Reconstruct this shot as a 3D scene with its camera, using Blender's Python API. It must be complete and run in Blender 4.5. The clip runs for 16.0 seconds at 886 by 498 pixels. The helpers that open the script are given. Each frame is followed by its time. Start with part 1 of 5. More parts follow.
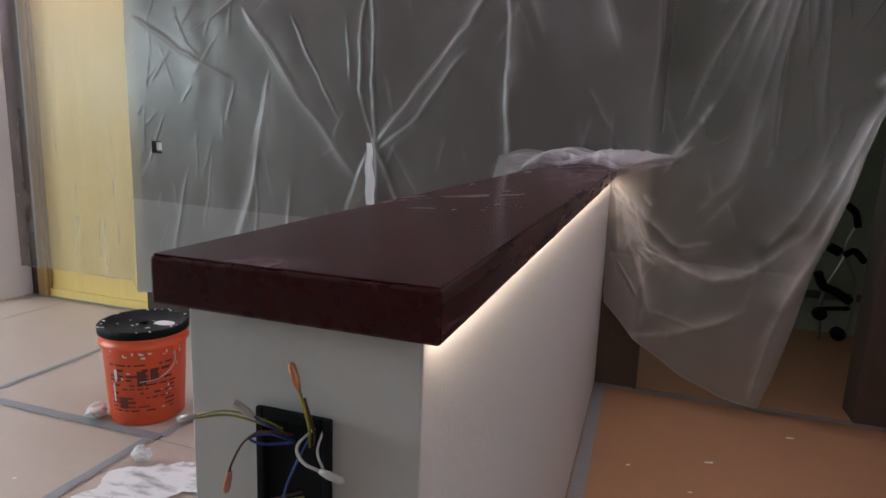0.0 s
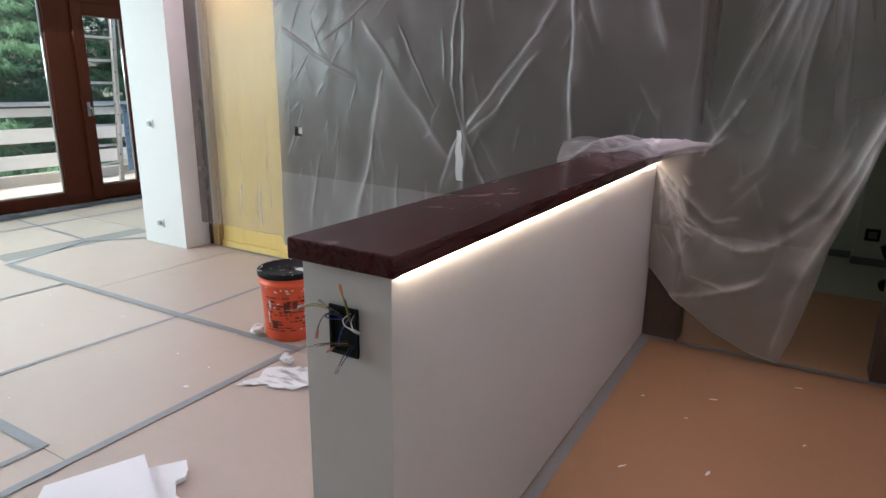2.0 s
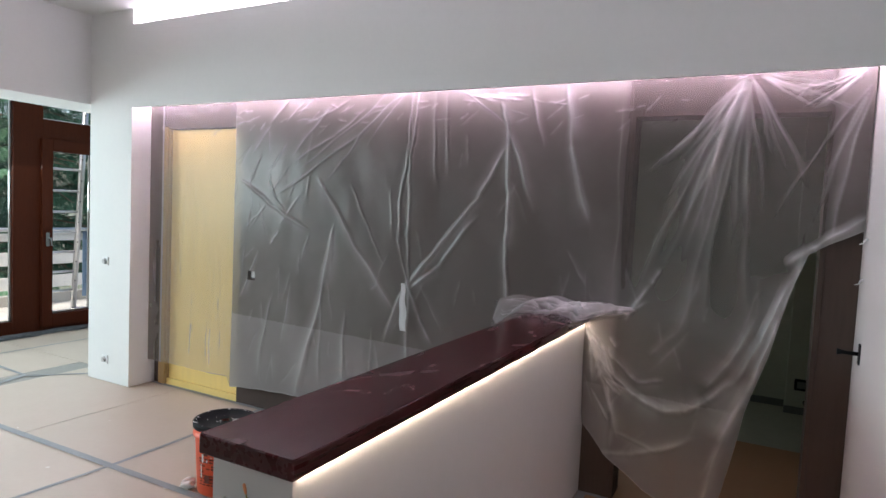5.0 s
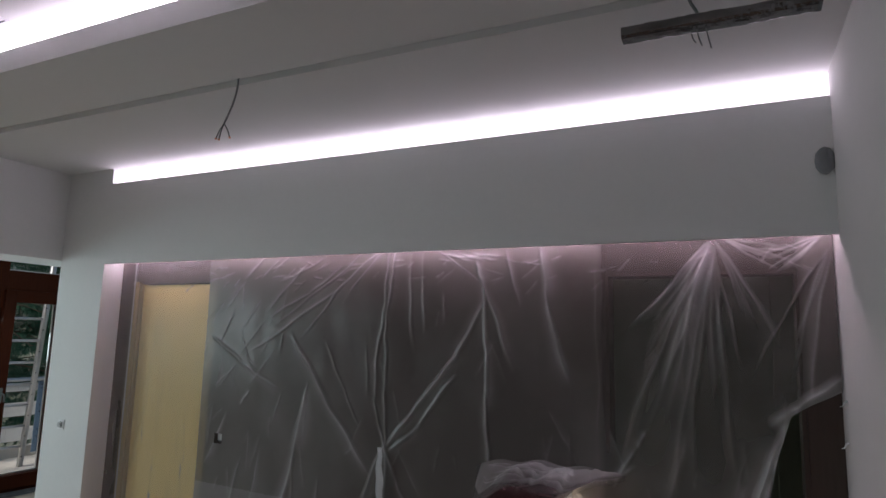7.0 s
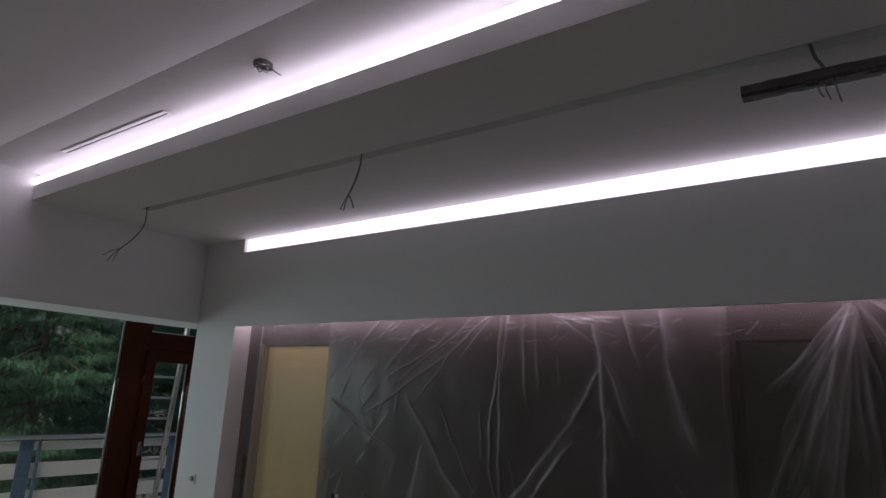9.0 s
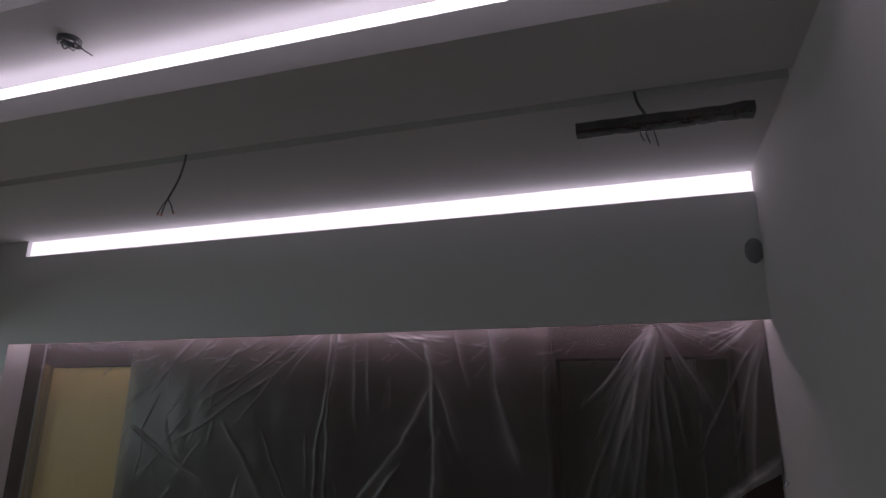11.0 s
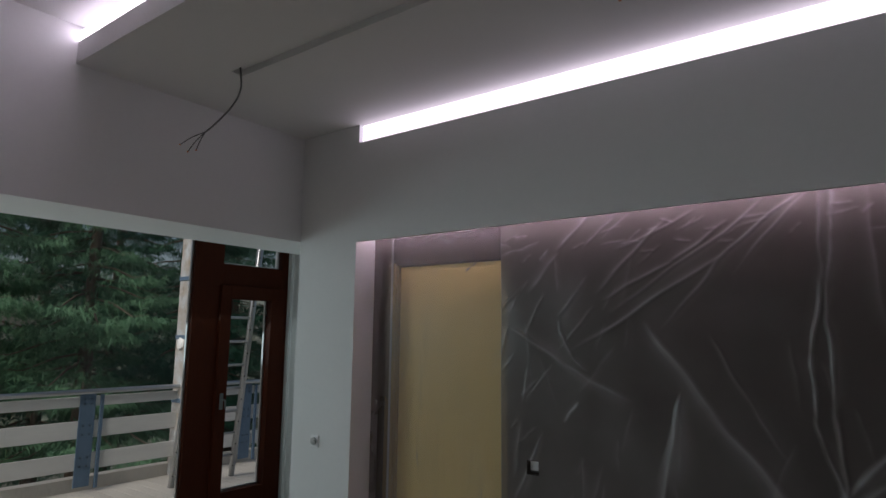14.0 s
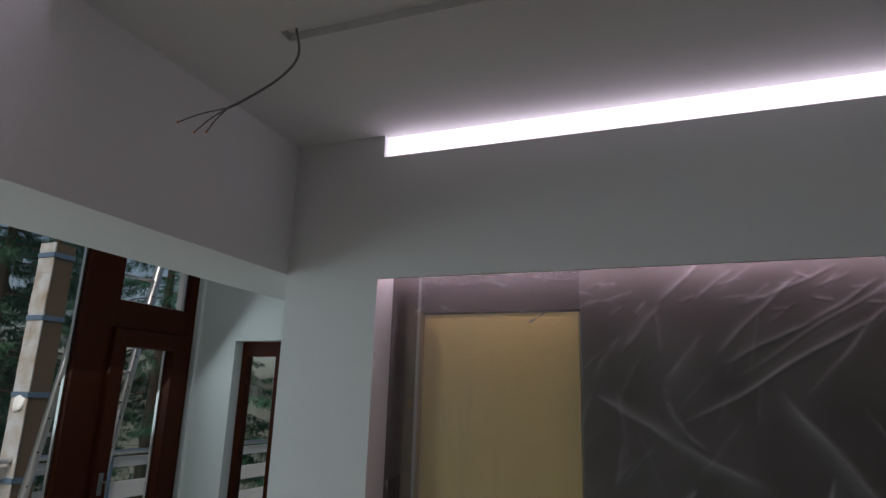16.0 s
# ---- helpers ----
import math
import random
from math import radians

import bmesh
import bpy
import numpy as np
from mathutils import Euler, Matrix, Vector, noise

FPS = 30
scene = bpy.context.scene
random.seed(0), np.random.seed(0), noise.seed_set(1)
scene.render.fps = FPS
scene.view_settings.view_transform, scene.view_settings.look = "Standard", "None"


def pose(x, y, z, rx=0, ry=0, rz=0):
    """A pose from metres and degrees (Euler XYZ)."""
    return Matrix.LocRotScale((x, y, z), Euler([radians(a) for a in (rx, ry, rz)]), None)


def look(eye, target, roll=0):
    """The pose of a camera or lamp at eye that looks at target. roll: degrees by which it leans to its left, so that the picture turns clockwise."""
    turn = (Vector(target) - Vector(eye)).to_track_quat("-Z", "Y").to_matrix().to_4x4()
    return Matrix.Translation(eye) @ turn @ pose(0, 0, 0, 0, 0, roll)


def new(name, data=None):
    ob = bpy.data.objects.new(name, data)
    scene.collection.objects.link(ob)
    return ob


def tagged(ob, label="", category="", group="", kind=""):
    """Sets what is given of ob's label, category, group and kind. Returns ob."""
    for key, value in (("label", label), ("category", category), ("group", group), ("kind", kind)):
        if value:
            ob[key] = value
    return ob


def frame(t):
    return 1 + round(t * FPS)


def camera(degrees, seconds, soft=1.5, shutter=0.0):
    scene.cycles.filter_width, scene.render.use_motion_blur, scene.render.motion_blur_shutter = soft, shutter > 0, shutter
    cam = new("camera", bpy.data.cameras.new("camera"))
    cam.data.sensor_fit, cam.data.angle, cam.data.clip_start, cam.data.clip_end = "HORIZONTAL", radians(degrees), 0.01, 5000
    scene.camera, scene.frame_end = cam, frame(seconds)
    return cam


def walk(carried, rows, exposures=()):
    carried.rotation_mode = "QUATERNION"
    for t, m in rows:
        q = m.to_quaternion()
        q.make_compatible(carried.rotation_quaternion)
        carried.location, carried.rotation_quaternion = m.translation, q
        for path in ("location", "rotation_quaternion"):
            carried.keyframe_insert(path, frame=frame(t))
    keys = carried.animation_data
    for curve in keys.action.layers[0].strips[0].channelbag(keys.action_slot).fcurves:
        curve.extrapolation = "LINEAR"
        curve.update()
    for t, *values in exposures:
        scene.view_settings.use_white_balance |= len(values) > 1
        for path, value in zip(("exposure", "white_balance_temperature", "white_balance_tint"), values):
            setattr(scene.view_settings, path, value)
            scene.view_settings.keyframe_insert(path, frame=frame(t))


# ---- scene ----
cam = camera(71.8, 16.0)
PATH = [
    (0, (0.142, 0.137, 1.138), (-0.477, 2.002, 0.768), 2.2),
    (0.5, (0.297, -0.01, 1.194), (-0.442, 1.813, 0.831), 0.8),
    (1, (0.522, -0.164, 1.241), (-0.405, 1.557, 0.819), 1.8),
    (1.5, (0.636, -0.273, 1.316), (-0.384, 1.36, 0.773), 1.5),
    (2, (0.651, -0.35, 1.339), (-0.334, 1.312, 0.821), 0.9),
    (2.5, (0.707, -0.41, 1.338), (-0.308, 1.194, 0.707), -0.6),
    (3, (0.816, -0.4, 1.351), (-0.414, 1.034, 0.695), -0.5),
    (3.5, (0.857, -0.423, 1.36), (-0.424, 1.004, 0.792), -1.5),
    (4, (0.854, -0.424, 1.373), (-0.375, 1.059, 0.835), -1.6),
    (4.5, (0.837, -0.409, 1.442), (-0.254, 1.228, 1.079), 0.9),
    (5, (0.821, -0.386, 1.549), (-0.108, 1.381, 1.422), 2.7),
    (5.2, (0.824, -0.377, 1.58), (0.028, 1.457, 1.535), 3.7),
    (7.3, (0.772, -0.407, 1.751), (-0.134, 1.347, 2.073), -0.0),
    (7.5, (0.764, -0.418, 1.739), (-0.229, 1.286, 2.071), 0.2),
    (8, (0.741, -0.467, 1.709), (-0.392, 1.14, 2.072), 0.4),
    (8.5, (0.75, -0.473, 1.73), (-0.462, 1.063, 2.142), 1.9),
    (9, (0.747, -0.478, 1.739), (-0.375, 1.11, 2.209), 2.6),
    (9.2, (0.748, -0.495, 1.734), (-0.248, 1.17, 2.222), 2.2),
    (11.3, (0.582, -0.412, 1.776), (-0.015, 1.424, 2.297), 0.6),
    (11.5, (0.531, -0.343, 1.775), (-0.299, 1.426, 2.201), 0.5),
    (12, (0.246, -0.26, 1.687), (-0.915, 1.331, 2.035), -1.4),
    (12.5, (0.066, -0.174, 1.706), (-1.175, 1.365, 2.008), 1.2),
    (13, (-0.256, -0.103, 1.748), (-1.524, 1.421, 2.015), 0.6),
    (13.5, (-0.564, -0.07, 1.695), (-1.845, 1.443, 1.957), 0.8),
    (14, (-0.931, 0.061, 1.666), (-2.124, 1.642, 1.945), 0.7),
    (14.5, (-1.256, 0.114, 1.681), (-2.347, 1.749, 2.048), 2.9),
    (15, (-1.627, 0.11, 1.662), (-2.453, 1.889, 2.052), 1.1),
    (15.5, (-1.932, 0.091, 1.656), (-2.75, 1.869, 2.067), 3.1),
    (16, (-2.274, 0.11, 1.661), (-2.979, 1.918, 2.144), 1.8),
]
walk(cam, [(t, look(eye, target, roll)) for t, eye, target, roll in PATH], [
    (0.0, 0.55), (0.5, 0.9), (1.5, 0.85), (3.5, 0.72), (5.2, 0.66), (7.3, -0.95), (9.0, -1.66), (11.3, -2.05), (12.0, -1.88), (16.0, -1.42)])

# ---- world and light ----
world = bpy.data.worlds.new("overcast_sky")
scene.world = world
world.use_nodes = True
wn = world.node_tree
sky = wn.nodes.new("ShaderNodeTexSky")
sky.sky_type, sky.sun_disc = "NISHITA", False
sky.sun_elevation, sky.sun_rotation = radians(39), radians(169)
sky.air_density, sky.dust_density, sky.ozone_density = 1.0, 3.0, 1.0
wn.nodes["Background"].inputs["Strength"].default_value = 0.15
wn.links.new(sky.outputs[0], wn.nodes["Background"].inputs["Color"])
sun = new("sun", bpy.data.lights.new("sun", "SUN"))
sun.data.energy, sun.data.angle, sun.data.color = 5.0, radians(30), (1.0, 0.96, 0.9)
sun.matrix_world = look((0, 0, 0), (-0.15, 0.8, -0.65))
# the sky's light in the opening of the large window
day = new("window_daylight", bpy.data.lights.new("window_daylight", "AREA"))
day.data.shape, day.data.size, day.data.size_y = "RECTANGLE", 2.9, 1.5
day.data.energy, day.data.color = 34, (0.77, 0.96, 1.0)
day.matrix_world = look((-6.10, 2.7, 1.95), (0, 2.3, -2.6))

day = new("window_daylight", bpy.data.lights.new("window_daylight", "AREA"))
day.data.shape, day.data.size, day.data.size_y = "RECTANGLE", 2.3, 1.5
day.data.energy, day.data.color = 102, (0.79, 0.96, 1.0)
day.matrix_world = look((-6.10, -0.48, 1.85), (0, 0.0, -2.2))

day = new("window_daylight", bpy.data.lights.new("window_daylight", "AREA"))
day.data.shape, day.data.size, day.data.size_y = "RECTANGLE", 0.96, 1.16
day.data.energy, day.data.color = 2.6, (0.90, 1.0, 0.86)
day.matrix_world = look((-1.2, 5.58, 1.5), (-0.6, 4.6, 1.3))

# ---- materials ----
def material(name, base, rough=0.6, metal=0.0, grain=0.0, scale=20.0, second=None, blotch=0.0, blotch_scale=2.0,
             bump=0.0, bump_scale=60.0, stretch=(1, 1, 1), coat=0.0, vary=0.0, spec=0.5):
    """A surface with fine grain, larger blotches and bump."""
    m = bpy.data.materials.new(name)
    m.use_nodes = True
    nt = m.node_tree
    b = nt.nodes["Principled BSDF"]
    b.inputs["Roughness"].default_value = rough
    b.inputs["Metallic"].default_value = metal
    b.inputs["Coat Weight"].default_value = coat
    b.inputs["Specular IOR Level"].default_value = spec
    tc = nt.nodes.new("ShaderNodeTexCoord")
    mp = nt.nodes.new("ShaderNodeMapping")
    mp.inputs["Scale"].default_value = stretch
    nt.links.new(tc.outputs["Object"], mp.inputs["Vector"])

    def tex(sc, det=4):
        n = nt.nodes.new("ShaderNodeTexNoise")
        n.inputs["Scale"].default_value = sc
        n.inputs["Detail"].default_value = det
        nt.links.new(mp.outputs[0], n.inputs["Vector"])
        return n.outputs["Fac"]

    def mix(a, fac, colour, amount):
        r = nt.nodes.new("ShaderNodeMapRange")
        r.inputs["From Min"].default_value, r.inputs["From Max"].default_value = 0.35, 0.7
        r.inputs["To Max"].default_value = amount
        nt.links.new(fac, r.inputs["Value"])
        x = nt.nodes.new("ShaderNodeMix")
        x.data_type = "RGBA"
        nt.links.new(r.outputs[0], x.inputs["Factor"])
        nt.links.new(a, x.inputs["A"])
        x.inputs["B"].default_value = (*colour, 1)
        return x.outputs["Result"]

    rgb = nt.nodes.new("ShaderNodeRGB")
    rgb.outputs[0].default_value = (*base, 1)
    col = rgb.outputs[0]
    second = second or tuple(c * 0.7 for c in base)
    if grain:
        col = mix(col, tex(scale), second, grain)
    if blotch:
        col = mix(col, tex(blotch_scale, 3), second, blotch)
    if vary:
        info = nt.nodes.new("ShaderNodeObjectInfo")
        hsv = nt.nodes.new("ShaderNodeHueSaturation")
        r = nt.nodes.new("ShaderNodeMapRange")
        r.inputs["To Min"].default_value, r.inputs["To Max"].default_value = 1 - vary, 1 + vary
        nt.links.new(info.outputs["Random"], r.inputs["Value"])
        nt.links.new(r.outputs[0], hsv.inputs["Value"])
        nt.links.new(col, hsv.inputs["Color"])
        col = hsv.outputs[0]
    nt.links.new(col, b.inputs["Base Color"])
    rr = nt.nodes.new("ShaderNodeMapRange")
    rr.inputs["To Min"].default_value, rr.inputs["To Max"].default_value = max(0.02, rough - 0.08), min(1, rough + 0.08)
    nt.links.new(tex(6.0), rr.inputs["Value"])
    nt.links.new(rr.outputs[0], b.inputs["Roughness"])
    if bump:
        bp = nt.nodes.new("ShaderNodeBump")
        bp.inputs["Strength"].default_value, bp.inputs["Distance"].default_value = bump, 0.004
        nt.links.new(tex(bump_scale), bp.inputs["Height"])
        nt.links.new(bp.outputs[0], b.inputs["Normal"])
    return m


def glow(name, colour, strength):
    m = bpy.data.materials.new(name)
    m.use_nodes = True
    b = m.node_tree.nodes["Principled BSDF"]
    b.inputs["Base Color"].default_value = (0.8, 0.8, 0.8, 1)
    b.inputs["Emission Color"].default_value = (*colour, 1)
    b.inputs["Emission Strength"].default_value = strength
    return m


def glass(name, tint=(1, 1, 1)):
    m = bpy.data.materials.new(name)
    m.use_nodes = True
    nt = m.node_tree
    nt.nodes.remove(nt.nodes["Principled BSDF"])
    out = nt.nodes["Material Output"]
    tr, gl, mx, fr = (nt.nodes.new("ShaderNode" + k) for k in ("BsdfTransparent", "BsdfGlossy", "MixShader", "Fresnel"))
    tr.inputs["Color"].default_value = (*tint, 1)
    gl.inputs["Roughness"].default_value = 0.01
    fr.inputs["IOR"].default_value = 1.22
    nt.links.new(fr.outputs[0], mx.inputs[0])
    nt.links.new(tr.outputs[0], mx.inputs[1])
    nt.links.new(gl.outputs[0], mx.inputs[2])
    nt.links.new(mx.outputs[0], out.inputs[0])
    return m


def film_material():
    """Thin dusty sheeting: greyish and clear where flat, whiter and denser where gathered and where crease highlights
    are painted in.
    """
    m = bpy.data.materials.new("plastic_film")
    m.use_nodes = True
    nt = m.node_tree
    b = nt.nodes["Principled BSDF"]
    out = nt.nodes["Material Output"]
    b.inputs["Roughness"].default_value = 0.3
    b.inputs["Specular IOR Level"].default_value = 0.5
    tl, tr, m1, m2 = (nt.nodes.new("ShaderNode" + k) for k in ("BsdfTranslucent", "BsdfTransparent", "MixShader", "MixShader"))
    tr.inputs["Color"].default_value = (0.97, 0.97, 0.97, 1)
    m1.inputs[0].default_value = 0.3
    nt.links.new(b.outputs[0], m1.inputs[1])
    nt.links.new(tl.outputs[0], m1.inputs[2])
    at = nt.nodes.new("ShaderNodeAttribute")
    # doubled film together with the painted light of the creases
    at.attribute_name = "layers"
    tc = nt.nodes.new("ShaderNodeTexCoord")
    n1 = nt.nodes.new("ShaderNodeTexNoise")
    n1.inputs["Scale"].default_value, n1.inputs["Detail"].default_value = 4.0, 5.0
    nt.links.new(tc.outputs["Object"], n1.inputs["Vector"])
    ad = nt.nodes.new("ShaderNodeMath")
    ad.operation = "MULTIPLY_ADD"
    nt.links.new(n1.outputs["Fac"], ad.inputs[0])
    ad.inputs[1].default_value = 0.10
    nt.links.new(at.outputs["Fac"], ad.inputs[2])

    def ranged(lo, hi):
        r = nt.nodes.new("ShaderNodeMapRange")
        r.inputs["From Min"].default_value, r.inputs["From Max"].default_value = 0.10, 0.65
        r.inputs["To Min"].default_value, r.inputs["To Max"].default_value = lo, hi
        nt.links.new(ad.outputs[0], r.inputs["Value"])
        return r.outputs[0]

    # whitens the colour along creases, so their shine shows under any lamp
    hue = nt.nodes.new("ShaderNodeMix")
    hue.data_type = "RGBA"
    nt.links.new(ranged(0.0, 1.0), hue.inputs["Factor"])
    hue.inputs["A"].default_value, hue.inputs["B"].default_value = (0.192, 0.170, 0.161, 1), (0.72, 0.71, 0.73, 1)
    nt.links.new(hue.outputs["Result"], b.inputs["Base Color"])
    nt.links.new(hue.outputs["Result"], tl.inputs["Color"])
    dn = nt.nodes.new("ShaderNodeAttribute")
    dn.attribute_name = "cover"
    nt.links.new(dn.outputs["Fac"], m2.inputs[0])
    nt.links.new(tr.outputs[0], m2.inputs[1])
    nt.links.new(m1.outputs[0], m2.inputs[2])
    nt.links.new(m2.outputs[0], out.inputs[0])
    return m


M_WHITE = material("white_wall_paint", (0.78, 0.79, 0.79), 0.75, grain=0.12, scale=35, blotch=0.1, blotch_scale=1.3, bump=0.12, bump_scale=90, second=(0.68, 0.69, 0.69))
M_PLASTER = material("smoothed_plaster", (0.63, 0.615, 0.605), 0.8, grain=0.15, scale=30, blotch=0.15, blotch_scale=1.1, bump=0.15, bump_scale=80, second=(0.56, 0.545, 0.535))
M_CEIL = material("white_ceiling_paint", (0.76, 0.76, 0.76), 0.8, grain=0.1, scale=25, blotch=0.1, blotch_scale=0.8, bump=0.1, bump_scale=70, second=(0.68, 0.68, 0.68))
M_TAUPE = material("taupe_wall_panel", (0.085, 0.065, 0.058), 0.85, spec=0.15, grain=0.3, scale=14, blotch=0.35, blotch_scale=1.1, second=(0.066, 0.050, 0.044))
M_PALEGREEN = material("pale_grey_green_paint", (0.52, 0.56, 0.49), 0.75, grain=0.15, scale=30, blotch=0.15, blotch_scale=1.2, bump=0.1)
M_SCREEDP = material("pale_screed", (0.42, 0.41, 0.35), 0.7, grain=0.3, scale=14, blotch=0.3, bump=0.2)
M_BROWN = material("brown_door_trim", (0.085, 0.058, 0.047), 0.5, grain=0.4, scale=10, stretch=(6, 6, 0.6), second=(0.06, 0.04, 0.032), bump=0.1)
M_KRAFT = material("raw_cardboard", (0.37, 0.20, 0.105), 0.62, grain=0.25, scale=30, blotch=0.3, blotch_scale=1.7, bump=0.15, bump_scale=45, second=(0.33, 0.18, 0.095), vary=0.04)
M_BOARD = material("coated_cardboard", (0.52, 0.425, 0.36), 0.45, grain=0.2, scale=28, blotch=0.3, blotch_scale=1.4, bump=0.12, bump_scale=40, second=(0.45, 0.36, 0.30), vary=0.05)
M_TAPE = material("grey_duct_tape", (0.235, 0.245, 0.265), 0.45, grain=0.35, scale=40, blotch=0.4, blotch_scale=6, bump=0.3, bump_scale=120, second=(0.31, 0.31, 0.32), vary=0.08)
M_SLAB = material("screed", (0.3, 0.28, 0.26), 0.8, grain=0.3, bump=0.2)
M_MAHOG = material("red_stained_wood", (0.042, 0.0035, 0.005), 0.28, grain=0.35, scale=5, stretch=(9, 0.7, 9), second=(0.035, 0.002, 0.004), blotch=0.2, blotch_scale=2.5, bump=0.01, bump_scale=25, spec=0.3)


def add_smears(m, colour, rough):
    """Dusty wipe marks: patches with soft edges that are paler and duller than the polish."""
    nt = m.node_tree
    p = nt.nodes["Principled BSDF"]
    tc = nt.nodes.new("ShaderNodeTexCoord")
    mp = nt.nodes.new("ShaderNodeMapping")
    mp.inputs["Scale"].default_value = (3.2, 1.6, 1.0)
    mp.inputs["Rotation"].default_value = (0, 0, 0.6)
    n = nt.nodes.new("ShaderNodeTexNoise")
    n.inputs["Scale"].default_value, n.inputs["Detail"].default_value, n.inputs["Distortion"].default_value = 2.2, 3.0, 1.6
    r = nt.nodes.new("ShaderNodeMapRange")
    r.inputs["From Min"].default_value, r.inputs["From Max"].default_value, r.inputs["To Max"].default_value = 0.56, 0.68, 0.34
    nt.links.new(tc.outputs["Object"], mp.inputs["Vector"])
    nt.links.new(mp.outputs[0], n.inputs["Vector"])
    nt.links.new(n.outputs["Fac"], r.inputs["Value"])
    for name, value in (("Base Color", (*colour, 1)), ("Roughness", rough)):
        old = p.inputs[name].links[0].from_socket
        x = nt.nodes.new("ShaderNodeMix")
        x.data_type = "RGBA" if name == "Base Color" else "FLOAT"
        ins = [s for s in x.inputs if s.enabled]
        nt.links.new(r.outputs[0], ins[0])
        nt.links.new(old, ins[1])
        ins[2].default_value = value
        nt.links.new([s for s in x.outputs if s.enabled][0], p.inputs[name])


M_MAHOGTOP = material("red_stained_wood_dusty", (0.046, 0.0035, 0.006), 0.2, grain=0.35, scale=5, stretch=(9, 0.7, 9), second=(0.032, 0.002, 0.004), blotch=0.2, blotch_scale=2.5, spec=0.28)
add_smears(M_MAHOGTOP, (0.16, 0.085, 0.10), 0.5)
M_WINFR = material("red_brown_window_wood", (0.060, 0.013, 0.005), 0.45, grain=0.4, scale=12, stretch=(5, 5, 0.6), second=(0.036, 0.007, 0.003), bump=0.08, spec=0.10)
M_YELLOW = material("pale_yellow_door", (0.83, 0.61, 0.21), 0.5, grain=0.3, scale=8, stretch=(5, 5, 0.5), second=(0.70, 0.51, 0.19), blotch=0.2)
M_OAK = material("yellow_brown_wood", (0.42, 0.29, 0.12), 0.5, grain=0.4, scale=8, stretch=(5, 5, 0.5), second=(0.30, 0.20, 0.08), bump=0.1)
M_FILM = film_material()
M_GLASS = glass("window_glass")
M_BLACK = material("black_plastic", (0.007, 0.008, 0.010), 0.6, grain=0.2, bump=0.1, spec=0.15)
M_ORANGE = material("orange_plastic", (0.90, 0.125, 0.045), 0.42, grain=0.1, scale=8, blotch=0.12, second=(0.80, 0.10, 0.04), bump=0.05)
M_SMEAR = material("dried_plaster", (0.80, 0.79, 0.78), 0.8, grain=0.12, scale=30, bump=0.15, bump_scale=50)
M_WHITEPL = material("white_plastic", (0.86, 0.87, 0.88), 0.4, grain=0.08, blotch=0.1, bump=0.05)
M_FOAM = material("white_plasterboard", (0.89, 0.90, 0.92), 0.8, grain=0.1, scale=60, blotch=0.08, bump=0.2, bump_scale=120, second=(0.83, 0.84, 0.86))
M_SPILL = M_SMEAR.copy()
M_SPILL.name = "thin_plaster_smear"
sp = M_SPILL.node_tree
tc_, mp_, nz_, rg_ = (sp.nodes.new("ShaderNode" + q) for q in ("TexCoord", "Mapping", "TexNoise", "MapRange"))
mp_.inputs["Rotation"].default_value, mp_.inputs["Scale"].default_value = (0, 0, -0.9), (1.0, 3.0, 1.0)
nz_.inputs["Scale"].default_value, nz_.inputs["Detail"].default_value = 9.0, 6.0
rg_.inputs["From Min"].default_value, rg_.inputs["From Max"].default_value, rg_.inputs["To Min"].default_value, rg_.inputs["To Max"].default_value = 0.30, 0.50, 0.40, 0.97
sp.links.new(tc_.outputs["Object"], mp_.inputs["Vector"])
sp.links.new(mp_.outputs[0], nz_.inputs["Vector"])
sp.links.new(nz_.outputs["Fac"], rg_.inputs["Value"])
sp.links.new(rg_.outputs[0], sp.nodes["Principled BSDF"].inputs["Alpha"])
M_GREYPR = material("printed_grey", (0.14, 0.025, 0.015), 0.5)
M_STEEL = material("brushed_steel", (0.55, 0.56, 0.57), 0.32, metal=1.0, grain=0.2, scale=50)
M_ALU = material("aluminium", (0.68, 0.69, 0.70), 0.38, metal=0.9, grain=0.25, scale=30)
M_BLUEST = material("blue_grey_painted_steel", (0.10, 0.16, 0.24), 0.45, grain=0.2, scale=20, blotch=0.2)
M_RAILB = material("grey_weathered_board", (0.66, 0.66, 0.64), 0.7, grain=0.3, scale=18, stretch=(1, 0.3, 5), blotch=0.25, bump=0.2, vary=0.06)
M_DECK = material("pale_deck_board", (0.60, 0.57, 0.52), 0.75, grain=0.3, scale=16, stretch=(1, 5, 1), bump=0.2, vary=0.08)
M_WRAP = material("wrapping_film_on_board", (0.50, 0.53, 0.56), 0.3, grain=0.9, scale=5, second=(0.30, 0.22, 0.14), bump=0.4, bump_scale=12)
M_CARTON = material("tan_carton", (0.13, 0.085, 0.05), 0.7, grain=0.25, blotch=0.2)
M_FOIL = material("crumpled_dark_foil", (0.22, 0.215, 0.22), 0.15, metal=0.75, grain=0.5, scale=9, second=(0.03, 0.03, 0.03), bump=1.0, bump_scale=22)
M_DARKFILM = material("dark_grey_sheeting", (0.10, 0.10, 0.115), 0.35, grain=0.3, scale=20, blotch=0.4, blotch_scale=4, second=(0.22, 0.22, 0.24))
M_CABLE = material("grey_cable", (0.17, 0.18, 0.18), 0.5, grain=0.2)
M_COPPER = material("copper", (0.75, 0.33, 0.17), 0.3, metal=1.0)
M_BLUEW = material("blue_insulation", (0.02, 0.05, 0.28), 0.4)
M_YELW = material("yellow_green_insulation", (0.42, 0.30, 0.03), 0.4, grain=0.6, scale=30, second=(0.06, 0.22, 0.04))
